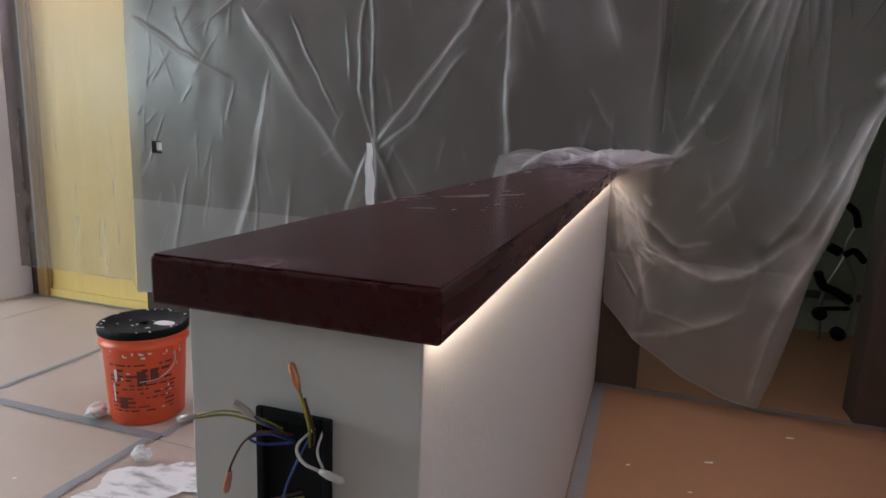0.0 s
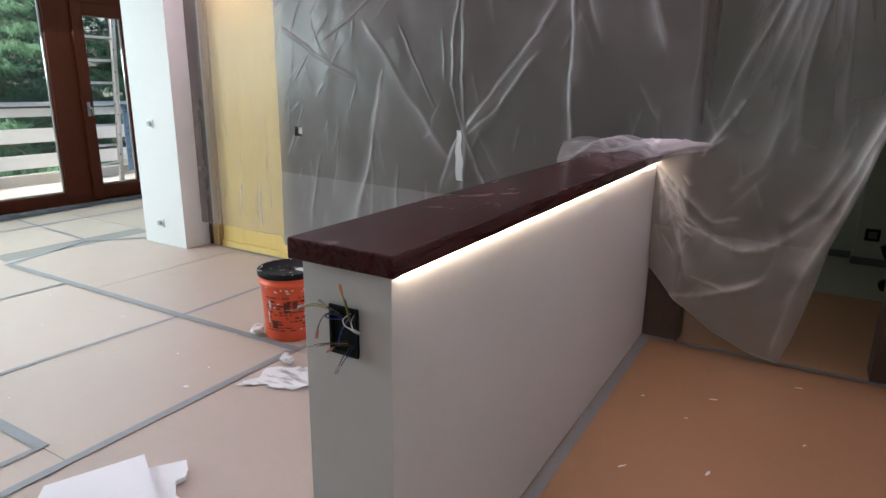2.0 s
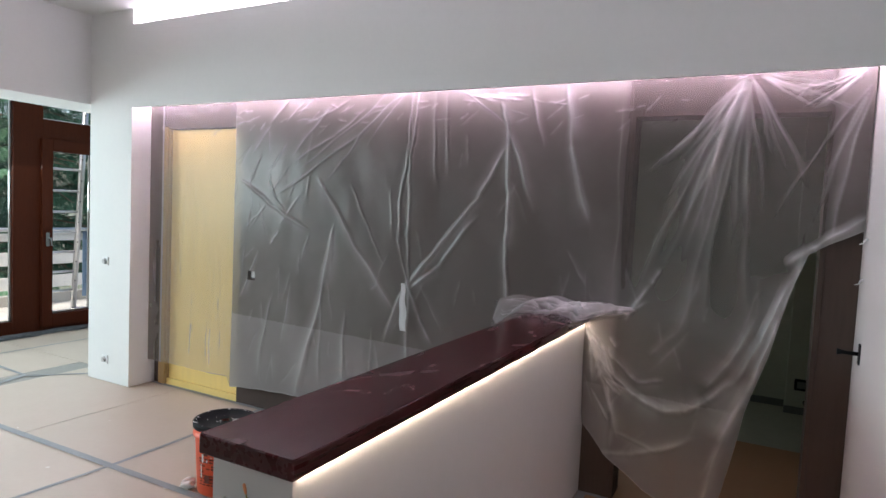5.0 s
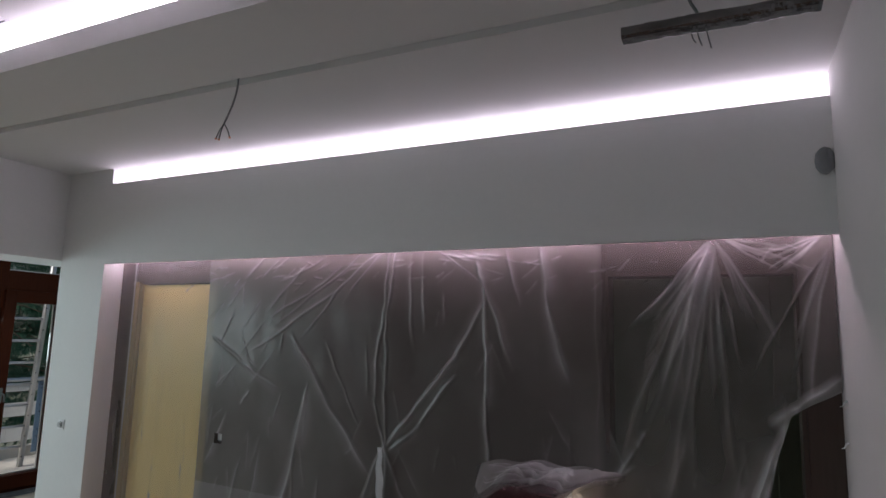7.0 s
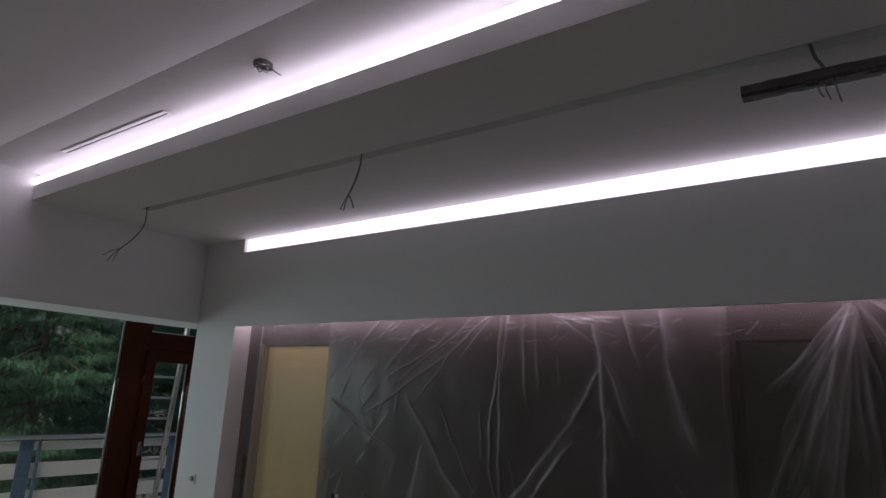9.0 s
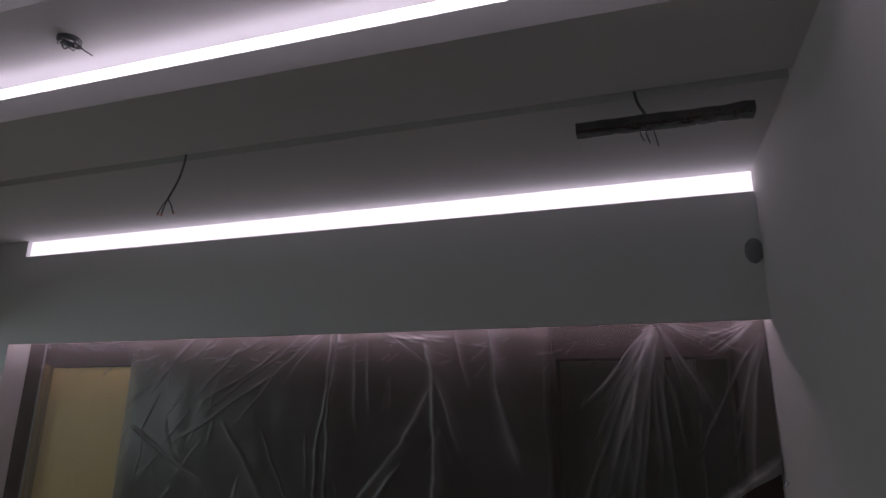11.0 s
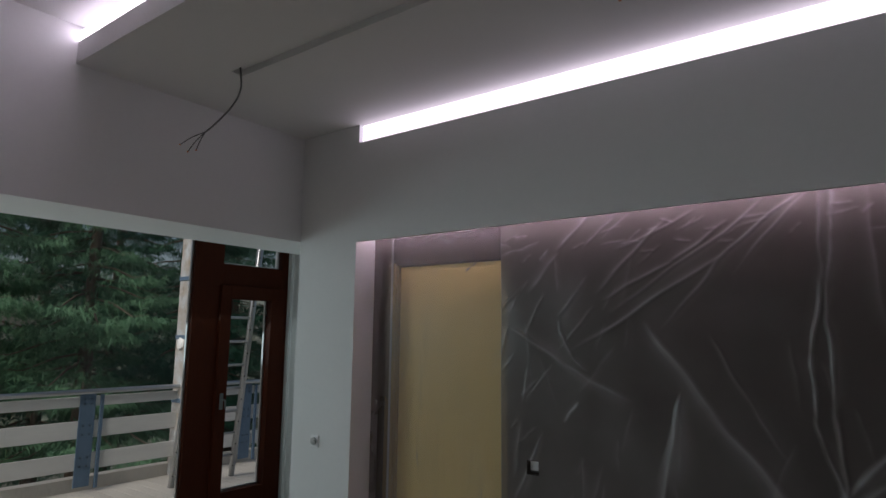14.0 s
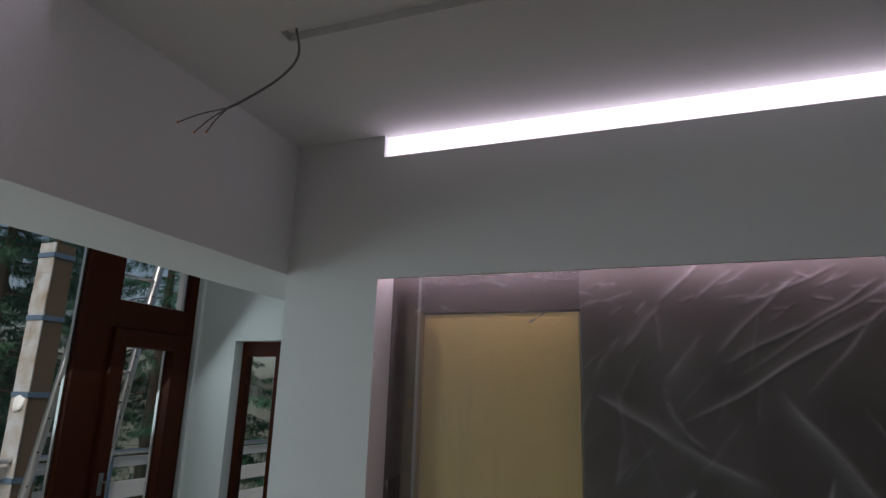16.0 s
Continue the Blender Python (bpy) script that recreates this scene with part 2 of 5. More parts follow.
M_BROWNW = material("brown_insulation", (0.09, 0.035, 0.02), 0.4)
M_WHITEW = material("white_insulation", (0.62, 0.6, 0.57), 0.4)
M_CLEAR = material("clear_connector", (0.55, 0.5, 0.46), 0.15)
M_CONN = material("pinkish_connector", (0.62, 0.24, 0.17), 0.35)
M_BARK = material("bark", (0.10, 0.075, 0.055), 0.9, grain=0.5, scale=10, stretch=(3, 3, 0.5), bump=0.6, bump_scale=18)
M_NEEDLE = material("spruce_needles", (0.042, 0.120, 0.074), 0.75, grain=0.6, scale=1.5, second=(0.014, 0.050, 0.034), vary=0.1, spec=0.2)
M_NEEDLE2 = material("pale_spruce_needles", (0.10, 0.205, 0.115), 0.75, grain=0.6, scale=1.5, second=(0.03, 0.088, 0.05), spec=0.2)
M_GROUND = material("ground_gravel", (0.15, 0.16, 0.13), 0.9, grain=0.5, scale=3, blotch=0.5, blotch_scale=0.15, bump=0.4, second=(0.10, 0.12, 0.06))
M_CARW = material("white_car_paint", (0.72, 0.74, 0.77), 0.25, coat=0.5, grain=0.05)
M_CARB = material("blue_car_paint", (0.03, 0.10, 0.32), 0.25, coat=0.5, grain=0.05)
M_CARR = material("red_car_paint", (0.40, 0.05, 0.03), 0.3, coat=0.5, grain=0.05)
M_CARGL = material("dark_car_glass", (0.02, 0.025, 0.03), 0.05)
M_TYRE = material("tyre_rubber", (0.02, 0.02, 0.02), 0.8)
M_LED = glow("cool_led_diffuser", (0.96, 0.82, 1.0), 5.0)
M_LEDC = glow("cove_led_diffuser", (0.96, 0.82, 1.0), 16)
M_LED2 = glow("niche_led_diffuser", (1.0, 0.76, 0.93), 36)
M_LEDW = glow("warm_led_tape", (1.0, 0.80, 0.62), 15)


# ---- mesh helpers ----
def box(bm, x0, x1, y0, y1, z0, z1, bevel=0.0):
    m = Matrix.LocRotScale(((x0 + x1) / 2, (y0 + y1) / 2, (z0 + z1) / 2), None, (abs(x1 - x0), abs(y1 - y0), abs(z1 - z0)))
    r = bmesh.ops.create_cube(bm, size=1, matrix=m)
    if bevel:
        es = list({e for v in r["verts"] for e in v.link_edges})
        bmesh.ops.bevel(bm, geom=es, offset=bevel, segments=2, affect="EDGES", profile=0.5)


def boxes(*rows, bevel=0.0):
    bm = bmesh.new()
    for r in rows:
        box(bm, *r, bevel=bevel)
    return bm


def tube(bm, pts, r, n=8, cap=True):
    """A round bar along a line of points; r may be a number or one number a point."""
    pts = [Vector(p) for p in pts]
    rings, side = [], None
    for i, p in enumerate(pts):
        d = (pts[min(i + 1, len(pts) - 1)] - pts[max(i - 1, 0)]).normalized()
        if side is None:
            side = d.orthogonal().normalized()
        side = (side - d * side.dot(d)).normalized()
        up = d.cross(side)
        ri = r[i] if isinstance(r, (list, tuple)) else r
        rings.append([bm.verts.new(p + ri * (math.cos(a) * side + math.sin(a) * up)) for a in (2 * math.pi * k / n for k in range(n))])
    for a, b in zip(rings, rings[1:]):
        for k in range(n):
            bm.faces.new((a[k], a[(k + 1) % n], b[(k + 1) % n], b[k])).smooth = True
    if cap:
        bm.faces.new(rings[0][::-1])
        bm.faces.new(rings[-1])


def curve(pts, n=6):
    """A smooth line through a few points."""
    p = [Vector(q) for q in pts]
    p = [2 * p[0] - p[1]] + p + [2 * p[-1] - p[-2]]
    out = []
    for i in range(1, len(p) - 2):
        for k in range(n):
            t = k / n
            out.append(0.5 * (2 * p[i] + (p[i + 1] - p[i - 1]) * t + (2 * p[i - 1] - 5 * p[i] + 4 * p[i + 1] - p[i + 2]) * t * t
                              + (3 * p[i] - p[i - 1] - 3 * p[i + 1] + p[i + 2]) * t ** 3))
    return out + [p[-2]]


def lathe(bm, profile, n=40, centre=(0, 0, 0)):
    """Turns a profile of (radius, height) round the z axis."""
    c = Vector(centre)
    rings = [[bm.verts.new(c + Vector((r * math.cos(2 * math.pi * k / n), r * math.sin(2 * math.pi * k / n), z))) for k in range(n)] for r, z in profile]
    for a, b in zip(rings, rings[1:]):
        for k in range(n):
            bm.faces.new((a[k], a[(k + 1) % n], b[(k + 1) % n], b[k])).smooth = True
    bm.faces.new(rings[0][::-1])
    bm.faces.new(rings[-1])


def part(name, bm, mat, parent=None, label=""):
    """Links a bmesh as one mesh object, under a thing or a part where one is given."""
    bmesh.ops.recalc_face_normals(bm, faces=bm.faces)
    me = bpy.data.meshes.new(name)
    bm.to_mesh(me)
    bm.free()
    me.materials.append(mat)
    ob = new(name, me)
    if parent:
        ob.parent = parent
        ob.matrix_parent_inverse = parent.matrix_basis.inverted()
    if label:
        ob["label"] = label
    return ob


def thing(name, at, label, category, group="", kind=""):
    """An Empty at a thing's base, to which its parts are attached."""
    ob = new(name)
    ob.empty_display_size = 0.05
    ob.matrix_basis = pose(*at)
    bpy.context.view_layer.update()
    return tagged(ob, label, category, group, kind)


def solid(name, bm, mat, label, category, kind="structure"):
    return tagged(part(name, bm, mat), label, category, kind=kind)


# ---- structure ----
BACK, FRONT, RIGHT, LEFT, CEIL = 3.0, 2.76, 1.216, -4.18, 3.0
floor = solid("floor", boxes((-6.3, 1.4, -7.2, 6.2, -0.3, -0.006)), M_SLAB, "screed floor under taped protective boards", "floor")
solid("wall_back", boxes((LEFT, -3.52, BACK, 3.14, 0, 3.3), (-3.52, -2.70, BACK, 3.14, 2.10, 3.3), (-2.70, 0.17, BACK, 3.14, 0, 3.3),
                         (0.17, 1.05, BACK, 3.14, 2.09, 3.3), (1.05, RIGHT, BACK, 3.14, 0, 3.3)),
      M_TAUPE, "taupe panelled wall behind the plastic sheeting", "wall")
solid("wall_header", boxes((-3.65, RIGHT, FRONT, 2.785, 2.240, 2.882), (-3.65, RIGHT, 2.785, BACK, 2.60, 2.62)), M_WHITE, "white header wall over the niche", "wall")
solid("wall_pier", boxes((LEFT, -3.65, FRONT, BACK - 0.002, 0, 3.3)), M_WHITE, "white painted pier beside the yellow door", "wall")
solid("wall_left_header", boxes((-4.72, LEFT, -7.0, 4.3, 2.28, 3.6)), M_WHITE, "white deep header over the bay opening", "wall")
solid("wall_left", boxes((-4.72, LEFT, -7.0, -1.3, 0, 2.277)), M_WHITE, "white painted wall", "wall")
solid("wall_right", boxes((RIGHT, 1.4, -7.0, BACK - 0.003, 0, 3.6)), M_PLASTER, "off-white plastered wall", "wall")
solid("wall_rear", boxes((-6.3, 1.4, -7.2, -7.0, 0, 3.6)), M_WHITE, "white painted wall", "wall")
solid("wall_bay_right", boxes((-4.3, LEFT - 0.003, 3.0, 4.3, 0, 2.277)), M_WHITE, "white painted wall", "wall")
solid("wall_bay_window", boxes((-6.4, -6.12, -7.0, -1.7, 0, 3.0), (-6.4, -6.12, -1.7, 0.75, 2.6, 3.0), (-6.4, -5.98, 0.75, 1.19, 0, 3.0), (-6.4, -6.12, 1.17, 4.27, 2.80, 3.0), (-6.4, -6.12, 4.27, 4.5, 0, 3.0)), M_WHITE,
      "white wall round the large window", "wall")
solid("wall_bay_end", boxes((-6.12, -5.74, 4.3, 4.5, 0, 3.0), (-5.74, -4.9, 4.3, 4.5, 2.10, 3.0), (-4.9, LEFT, 4.3, 4.5, 0, 3.0)), M_WHITE,
      "white end wall of the bay with a narrow window", "wall")
solid("ceiling_bay", boxes((-6.4, -4.72, -7.0, 4.5, 3.0, 3.1)), M_CEIL, "white bay ceiling", "ceiling")
# low ceiling with a shallow channel, the raised strip with its light slot and the higher ceiling before it
solid("ceiling", boxes((LEFT, RIGHT, 1.278, 1.79, CEIL, 3.10), (LEFT, RIGHT, 1.86, BACK, CEIL, 3.12), (LEFT, -3.62, 1.79, 1.86, CEIL, 3.12),
                       (-3.62, RIGHT, 1.79, 1.86, CEIL + 0.035, 3.12),
                       (LEFT, RIGHT, 1.278, 1.293, 3.10, 3.116),
                       (LEFT, RIGHT, 0.905, 1.45, 3.20, 3.24), (LEFT, RIGHT, 1.43, 1.45, 3.10, 3.20),
                       (LEFT, RIGHT, -7.0, -0.9, 2.54, 2.60)),
      M_CEIL, "white stepped plasterboard ceiling with light slots", "ceiling")

bm = bmesh.new()
ends = [[bm.verts.new((x, y, z)) for y, z in ((0.905, 3.201), (0.905, 3.262), (-0.9, 2.60), (-0.9, 2.54))] for x in (LEFT, RIGHT)]
bm.faces.new(ends[0])
bm.faces.new(ends[1])
for i in range(4):
    bm.faces.new((ends[0][i], ends[0][(i + 1) % 4], ends[1][(i + 1) % 4], ends[1][i]))
solid("ceiling_slope", bm, M_CEIL, "white sloping ceiling before the light slot", "ceiling")

# ---- the room beyond the second doorway ----
solid("wall_beyond", boxes((-2.1, -2.0, 3.14, 5.7, 0, 2.6), (2.3, 2.4, 3.14, 5.7, 0, 2.6), (-0.7, 2.3, 5.6, 5.7, 0, 2.6), (-2.0, -1.7, 5.6, 5.7, 0, 2.6),
                           (-1.7, -0.7, 5.6, 5.7, 0, 0.9), (-1.7, -0.7, 5.6, 5.7, 2.1, 2.6), (1.4, 2.4, 3.0, 3.14, 0, 2.6), (1.06, 2.3, 5.42, 5.6, 0, 2.6)),
      M_PALEGREEN, "pale grey-green wall of the next room", "wall")
solid("floor_beyond", boxes((-2.0, 2.3, 4.42, 5.6, -0.3, -0.002)), M_SCREEDP, "pale screed floor of the next room", "floor")
solid("floor_doorway", boxes((-2.0, 2.3, 3.0, 4.42, -0.3, 0.002)), M_KRAFT, "brown boarded floor behind the doorway", "floor")
solid("ceiling_beyond", boxes((-2.1, 2.4, 3.14, 5.7, 2.6, 2.7)), M_CEIL, "dim ceiling of the next room", "ceiling")
solid("baseboard_beyond", boxes((1.05, 2.3, 5.408, 5.419, 0, 0.06), (-0.7, 1.055, 5.588, 5.599, 0, 0.06)), M_CABLE, "dark grey baseboard in the next room", "baseboard")

# ---- light fittings ----
strip = thing("cove_light", (-1.2, 1.3, 3.15), "cool white light strip in the ceiling slot", "light strip")
part("diffuser", boxes((LEFT + 0.01, RIGHT, 1.2785, 1.292, 3.117, 3.168)), M_LEDC, strip)
part("profile", boxes((LEFT + 0.01, RIGHT, 1.294, 1.304, 3.117, 3.160)), M_ALU, strip)
strip = thing("wall_slot_light", (-1.2, 2.85, 2.9), "cool white light strip in the slot over the header", "light strip")
part("diffuser", boxes((-3.645, RIGHT, 2.79, 2.80, 2.883, 2.998)), M_LED, strip)
part("profile", boxes((-3.645, RIGHT, 2.801, 2.812, 2.885, 2.996)), M_ALU, strip)
strip = thing("niche_light", (-1.2, 2.85, 2.3), "pinkish light strip hidden behind the header", "light strip")
part("diffuser", boxes((-3.63, RIGHT - 0.006, 2.852, 2.868, 2.290, 2.300)), M_LED2, strip)
part("bracket", boxes((-3.64, RIGHT - 0.002, 2.786, 2.870, 2.3005, 2.306)), M_ALU, strip)

# ---- half-height partition with its wooden cap ----
solid("wall_partition", boxes((-0.255, -0.020, 0.585, BACK, 0, 0.974), bevel=0.002), M_PLASTER, "off-white plastered half-height partition wall", "wall")
cap = thing("partition_cap", (-0.136, 1.8, 0.978), "dark red stained wooden cap with dusty smears on the partition", "wooden cap")
part("board", boxes((-0.274, 0.002, 0.560, BACK, 0.977, 1.022), bevel=0.003), M_MAHOG, cap)
part("polished_top", boxes((-0.2715, -0.0005, 0.5625, BACK, 1.0221, 1.0236), bevel=0.0006), M_MAHOGTOP, cap, "glossy red top with dusty wipe marks")
strip = thing("cap_light", (-0.01, 1.8, 0.97), "warm light strip under the edge of the wooden cap", "light strip")
part("led_tape", boxes((-0.0185, -0.0075, 0.60, BACK - 0.02, 0.9715, 0.9755)), M_LEDW, strip)

# ---- door and trims ----
door = thing("door_1", (-3.1, 2.98, 0), "pale yellow wooden door behind plastic sheeting", "door", kind="structure")
part("leaf", boxes((-3.498, -2.71, 3.02, 3.06, 0.05, 2.092), bevel=0.003), M_YELLOW, door)
part("casing", boxes((-3.578, -3.508, 2.978, 2.998, 0.0, 2.115), bevel=0.004), M_OAK, door, "yellowish brown wooden casing")
part("jamb", boxes((-3.52, -3.50, 3.0, 3.12, 0, 2.10)), M_OAK, door)
part("threshold", boxes((-3.50, -2.70, 3.0, 3.14, 0.0, 0.05)), M_YELLOW, door)
door = thing("door_2", (0.6, 3.0, 0), "dark brown trim of an open doorway", "door frame", kind="structure")
part("jamb", boxes((0.15, 0.17, 2.985, 3.145, 0, 2.11)), M_BROWN, door)
part("jamb", boxes((1.05, 1.07, 2.985, 3.145, 0, 2.11)), M_BROWN, door)
part("head", boxes((0.17, 1.05, 2.985, 3.145, 2.09, 2.11)), M_BROWN, door)
part("panel", boxes((-0.018, 0.148, 2.990, 2.998, 0.0, 2.25)), M_BROWN, door)
part("panel", boxes((1.072, RIGHT - 0.002, 2.990, 2.998, 0.0, 2.25)), M_BROWN, door)

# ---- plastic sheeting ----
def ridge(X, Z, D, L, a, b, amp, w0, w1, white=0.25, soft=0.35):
    """One crease from a to b: relief in D, and in L a painted highlight line with a painted lit side, tapered towards
    both ends.
    """
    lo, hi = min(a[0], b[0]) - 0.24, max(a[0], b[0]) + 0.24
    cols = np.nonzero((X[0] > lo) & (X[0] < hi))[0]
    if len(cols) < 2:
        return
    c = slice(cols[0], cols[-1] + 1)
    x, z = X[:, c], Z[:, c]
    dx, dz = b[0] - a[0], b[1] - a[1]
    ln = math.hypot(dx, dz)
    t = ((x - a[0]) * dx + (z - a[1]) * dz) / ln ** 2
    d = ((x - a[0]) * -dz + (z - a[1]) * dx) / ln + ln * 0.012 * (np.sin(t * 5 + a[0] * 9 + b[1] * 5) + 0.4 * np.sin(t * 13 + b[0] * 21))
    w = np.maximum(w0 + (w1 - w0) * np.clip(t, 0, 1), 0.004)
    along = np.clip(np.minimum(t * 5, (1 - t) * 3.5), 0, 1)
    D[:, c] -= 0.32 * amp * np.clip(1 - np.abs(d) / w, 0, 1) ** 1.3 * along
    # light on the crease painted as whiteness: wide on one side, thin line in the middle
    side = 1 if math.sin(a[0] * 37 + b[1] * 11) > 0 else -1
    lit_flank = np.where(side * d > 0, np.clip(1 - np.abs(d) / (4.0 * w), 0, 1) ** 2, np.clip(1 - np.abs(d) / (1.1 * w), 0, 1) ** 1.5)
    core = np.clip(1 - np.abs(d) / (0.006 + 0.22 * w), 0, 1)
    L[:, c] += white * along * (0.9 * soft * lit_flank + 0.6 * core * (0.6 + 0.4 * np.sin(t * 11 + a[0] * 40)))


def crease(pts, amp, w0, w1, white, soft=0.35):
    """A crease that bends: ridges end to end through a few points."""
    for p, q in zip(pts, pts[1:]):
        e = (0.12 * (q[0] - p[0]), 0.12 * (q[1] - p[1]))
        ridge(X, Z, D, L, (p[0] - e[0], p[1] - e[1]), (q[0] + e[0], q[1] + e[1]), amp, w0, w1, white, soft)


def sheet(name, X, Y, Z, L, parent, density):
    """A gridded sheet from arrays of places and of its whiteness, which holds doubled film and painted crease light."""
    nz, nx = X.shape
    me = bpy.data.meshes.new(name)
    co = np.stack([X, Y, Z], -1).reshape(-1, 3)
    i = np.arange(nz * nx).reshape(nz, nx)
    f = np.stack([i[:-1, :-1], i[:-1, 1:], i[1:, 1:], i[1:, :-1]], -1).reshape(-1, 4)
    me.from_pydata(co.tolist(), [], f.tolist())
    me.polygons.foreach_set("use_smooth", [True] * len(f))
    # whiteness: gathered film plus highlights painted along the creases
    at = me.attributes.new("layers", "FLOAT", "POINT")
    at.data.foreach_set("value", L.reshape(-1).astype(np.float32))
    at = me.attributes.new("cover", "FLOAT", "POINT")
    at.data.foreach_set("value", density.reshape(-1).astype(np.float32))
    me.materials.append(M_FILM)
    ob = new(name, me)
    ob.parent = parent
    ob.matrix_parent_inverse = parent.matrix_basis.inverted()
    return ob


def wavy(X, Z, k, seed):
    """Soft uneven waves from a few crossing sines."""
    r = np.random.RandomState(seed)
    out = np.zeros_like(X)
    for i in range(9):
        ax, az, ph = r.uniform(-1, 1) * k, r.uniform(-0.6, 0.6) * k, r.uniform(0, 6.3)
        out += np.sin(ax * X + az * Z + ph + 1.5 * np.sin(0.4 * k * X + ph)) / 9
    return out


film = thing("plastic_sheeting", (-1.2, 2.9, 0.1), "creased clear plastic sheeting taped over wall and doorways", "plastic sheeting")
NX, NZ = 800, 400
xs = np.linspace(-3.64, 1.208, NX)
edge_x = [-3.64, -2.72, -2.69, -2.05, -1.2, -0.42, -0.29, -0.03, -0.01, 0.14, 0.34, 0.50, 0.66, 0.71, 0.755, 0.79, 0.87, 0.94, 1.0, 1.10, 1.208]
edge_z = [0.20, 0.21, 0.14, 0.19, 0.17, 0.30, 1.03, 1.03, 0.42, 0.257, 0.132, 0.071, 0.041, 0.22, 0.444, 0.66, 0.92, 1.24, 1.42, 1.48, 1.54]
zb = np.interp(xs, edge_x, edge_z) + 0.004 * np.sin(xs * 7) + 0.002 * np.sin(xs * 31)
v = np.linspace(0, 1, NZ)[:, None]
X = np.repeat(xs[None, :], NZ, 0)
Z = 2.40 - (2.40 - zb[None, :]) * v
D = (0.013 * wavy(X, Z, 9, 3) + 0.006 * wavy(X, Z, 26, 5)) * np.clip((X + 3.6) / 1.4, 0.25, 1)
D -= np.clip((X - 0.0) / 0.5, 0, 1) * 0.055 * np.clip((1.9 - Z) / 1.2, 0, 1)
# L: whiteness of the sheet, with the crease highlights painted into it below
L = np.full_like(X, 0.08)
L += 0.05 * wavy(X, Z, 5, 8) + 0.03 * wavy(X, Z, 17, 11)
# the slack sheet at the doorway hangs in several layers low down
L += 0.10 * np.clip(X / 0.15, 0, 1) * np.clip((1.5 - Z) / 0.5, 0, 1)
# the lower half is laid double
L += np.where((Z < 0.70 - 0.02 * (X + 2.6)) & (X > -2.69), 0.09, 0.0)

# long slanting creases pulled from the header between the door and the gathered pleat
crease([(-2.19, 2.27), (-2.35, 2.11)], 0.014, 0.010, 0.016, 0.32)
crease([(-1.69, 2.23), (-2.01, 2.10)], 0.012, 0.008, 0.012, 0.22)
crease([(-1.81, 2.20), (-2.12, 1.91)], 0.014, 0.010, 0.014, 0.26)
crease([(-1.55, 2.17), (-1.80, 2.00), (-2.09, 1.86)], 0.014, 0.010, 0.012, 0.30)
crease([(-1.26, 2.27), (-1.59, 2.00), (-2.22, 1.64)], 0.018, 0.012, 0.010, 0.38)
crease([(-1.38, 2.27), (-2.00, 1.82)], 0.014, 0.010, 0.014, 0.24)
crease([(-1.53, 2.05), (-1.81, 1.74)], 0.014, 0.014, 0.010, 0.22)
crease([(-1.24, 2.26), (-1.50, 1.97)], 0.014, 0.012, 0.008, 0.26)
crease([(-2.06, 2.24), (-2.20, 2.12)], 0.010, 0.008, 0.008, 0.22)
crease([(-1.98, 2.25), (-2.10, 2.16)], 0.010, 0.008, 0.008, 0.22)
crease([(-2.36, 2.08), (-2.52, 1.90)], 0.010, 0.012, 0.020, 0.14, 0.7)
crease([(-2.20, 1.95), (-2.34, 1.78)], 0.010, 0.010, 0.014, 0.12, 0.7)
# softer folds below them
crease([(-2.60, 1.69), (-2.29, 1.51), (-2.00, 1.38)], 0.018, 0.016, 0.024, 0.16, 0.8)
crease([(-2.33, 1.68), (-2.27, 1.56), (-2.20, 1.50)], 0.012, 0.012, 0.012, 0.12, 0.7)
crease([(-1.88, 1.70), (-1.60, 1.31), (-1.28, 0.92)], 0.026, 0.018, 0.034, 0.18, 0.8)
crease([(-1.62, 1.67), (-1.48, 1.41), (-1.36, 1.20)], 0.014, 0.010, 0.014, 0.12)
crease([(-2.45, 1.16), (-2.60, 0.86)], 0.018, 0.006, 0.020, 0.30, 0.6)
crease([(-2.25, 1.34), (-2.32, 1.25)], 0.012, 0.010, 0.008, 0.28, 0.6)
crease([(-1.76, 1.39), (-1.84, 1.02), (-2.03, 0.24)], 0.030, 0.008, 0.055, 0.26, 0.9)
crease([(-1.65, 0.80), (-1.64, 0.32)], 0.018, 0.006, 0.034, 0.15, 0.8)
crease([(-2.30, 0.86), (-2.42, 0.32)], 0.018, 0.006, 0.030, 0.17, 0.8)
crease([(-2.13, 0.95), (-2.19, 0.58)], 0.012, 0.004, 0.020, 0.14, 0.8)
crease([(-1.86, 0.95), (-1.84, 0.35)], 0.012, 0.005, 0.020, 0.10, 0.8)
crease([(-1.42, 0.72), (-1.44, 0.30)], 0.012, 0.005, 0.024, 0.10, 0.8)
# the pleat gathered in the middle of the wall and the folds that run to its tape
crease([(-1.18, 2.26), (-1.19, 1.94), (-1.24, 1.59), (-1.24, 1.34), (-1.17, 1.08)], 0.024, 0.016, 0.012, 0.26)
crease([(-1.13, 2.27), (-1.15, 2.10), (-1.18, 1.75), (-1.17, 1.40), (-1.16, 1.08)], 0.024, 0.020, 0.010, 0.26)
crease([(-0.55, 1.92), (-0.70, 1.62), (-0.94, 1.35), (-1.15, 1.07)], 0.034, 0.016, 0.026, 0.24, 0.7)
crease([(-0.72, 1.50), (-0.95, 1.20), (-1.13, 1.05)], 0.024, 0.016, 0.020, 0.14, 0.9)
crease([(-1.17, 1.10), (-1.07, 0.88), (-0.98, 0.72)], 0.022, 0.012, 0.024, 0.20, 0.7)
crease([(-1.17, 1.08), (-1.32, 0.70)], 0.022, 0.012, 0.030, 0.18, 0.8)
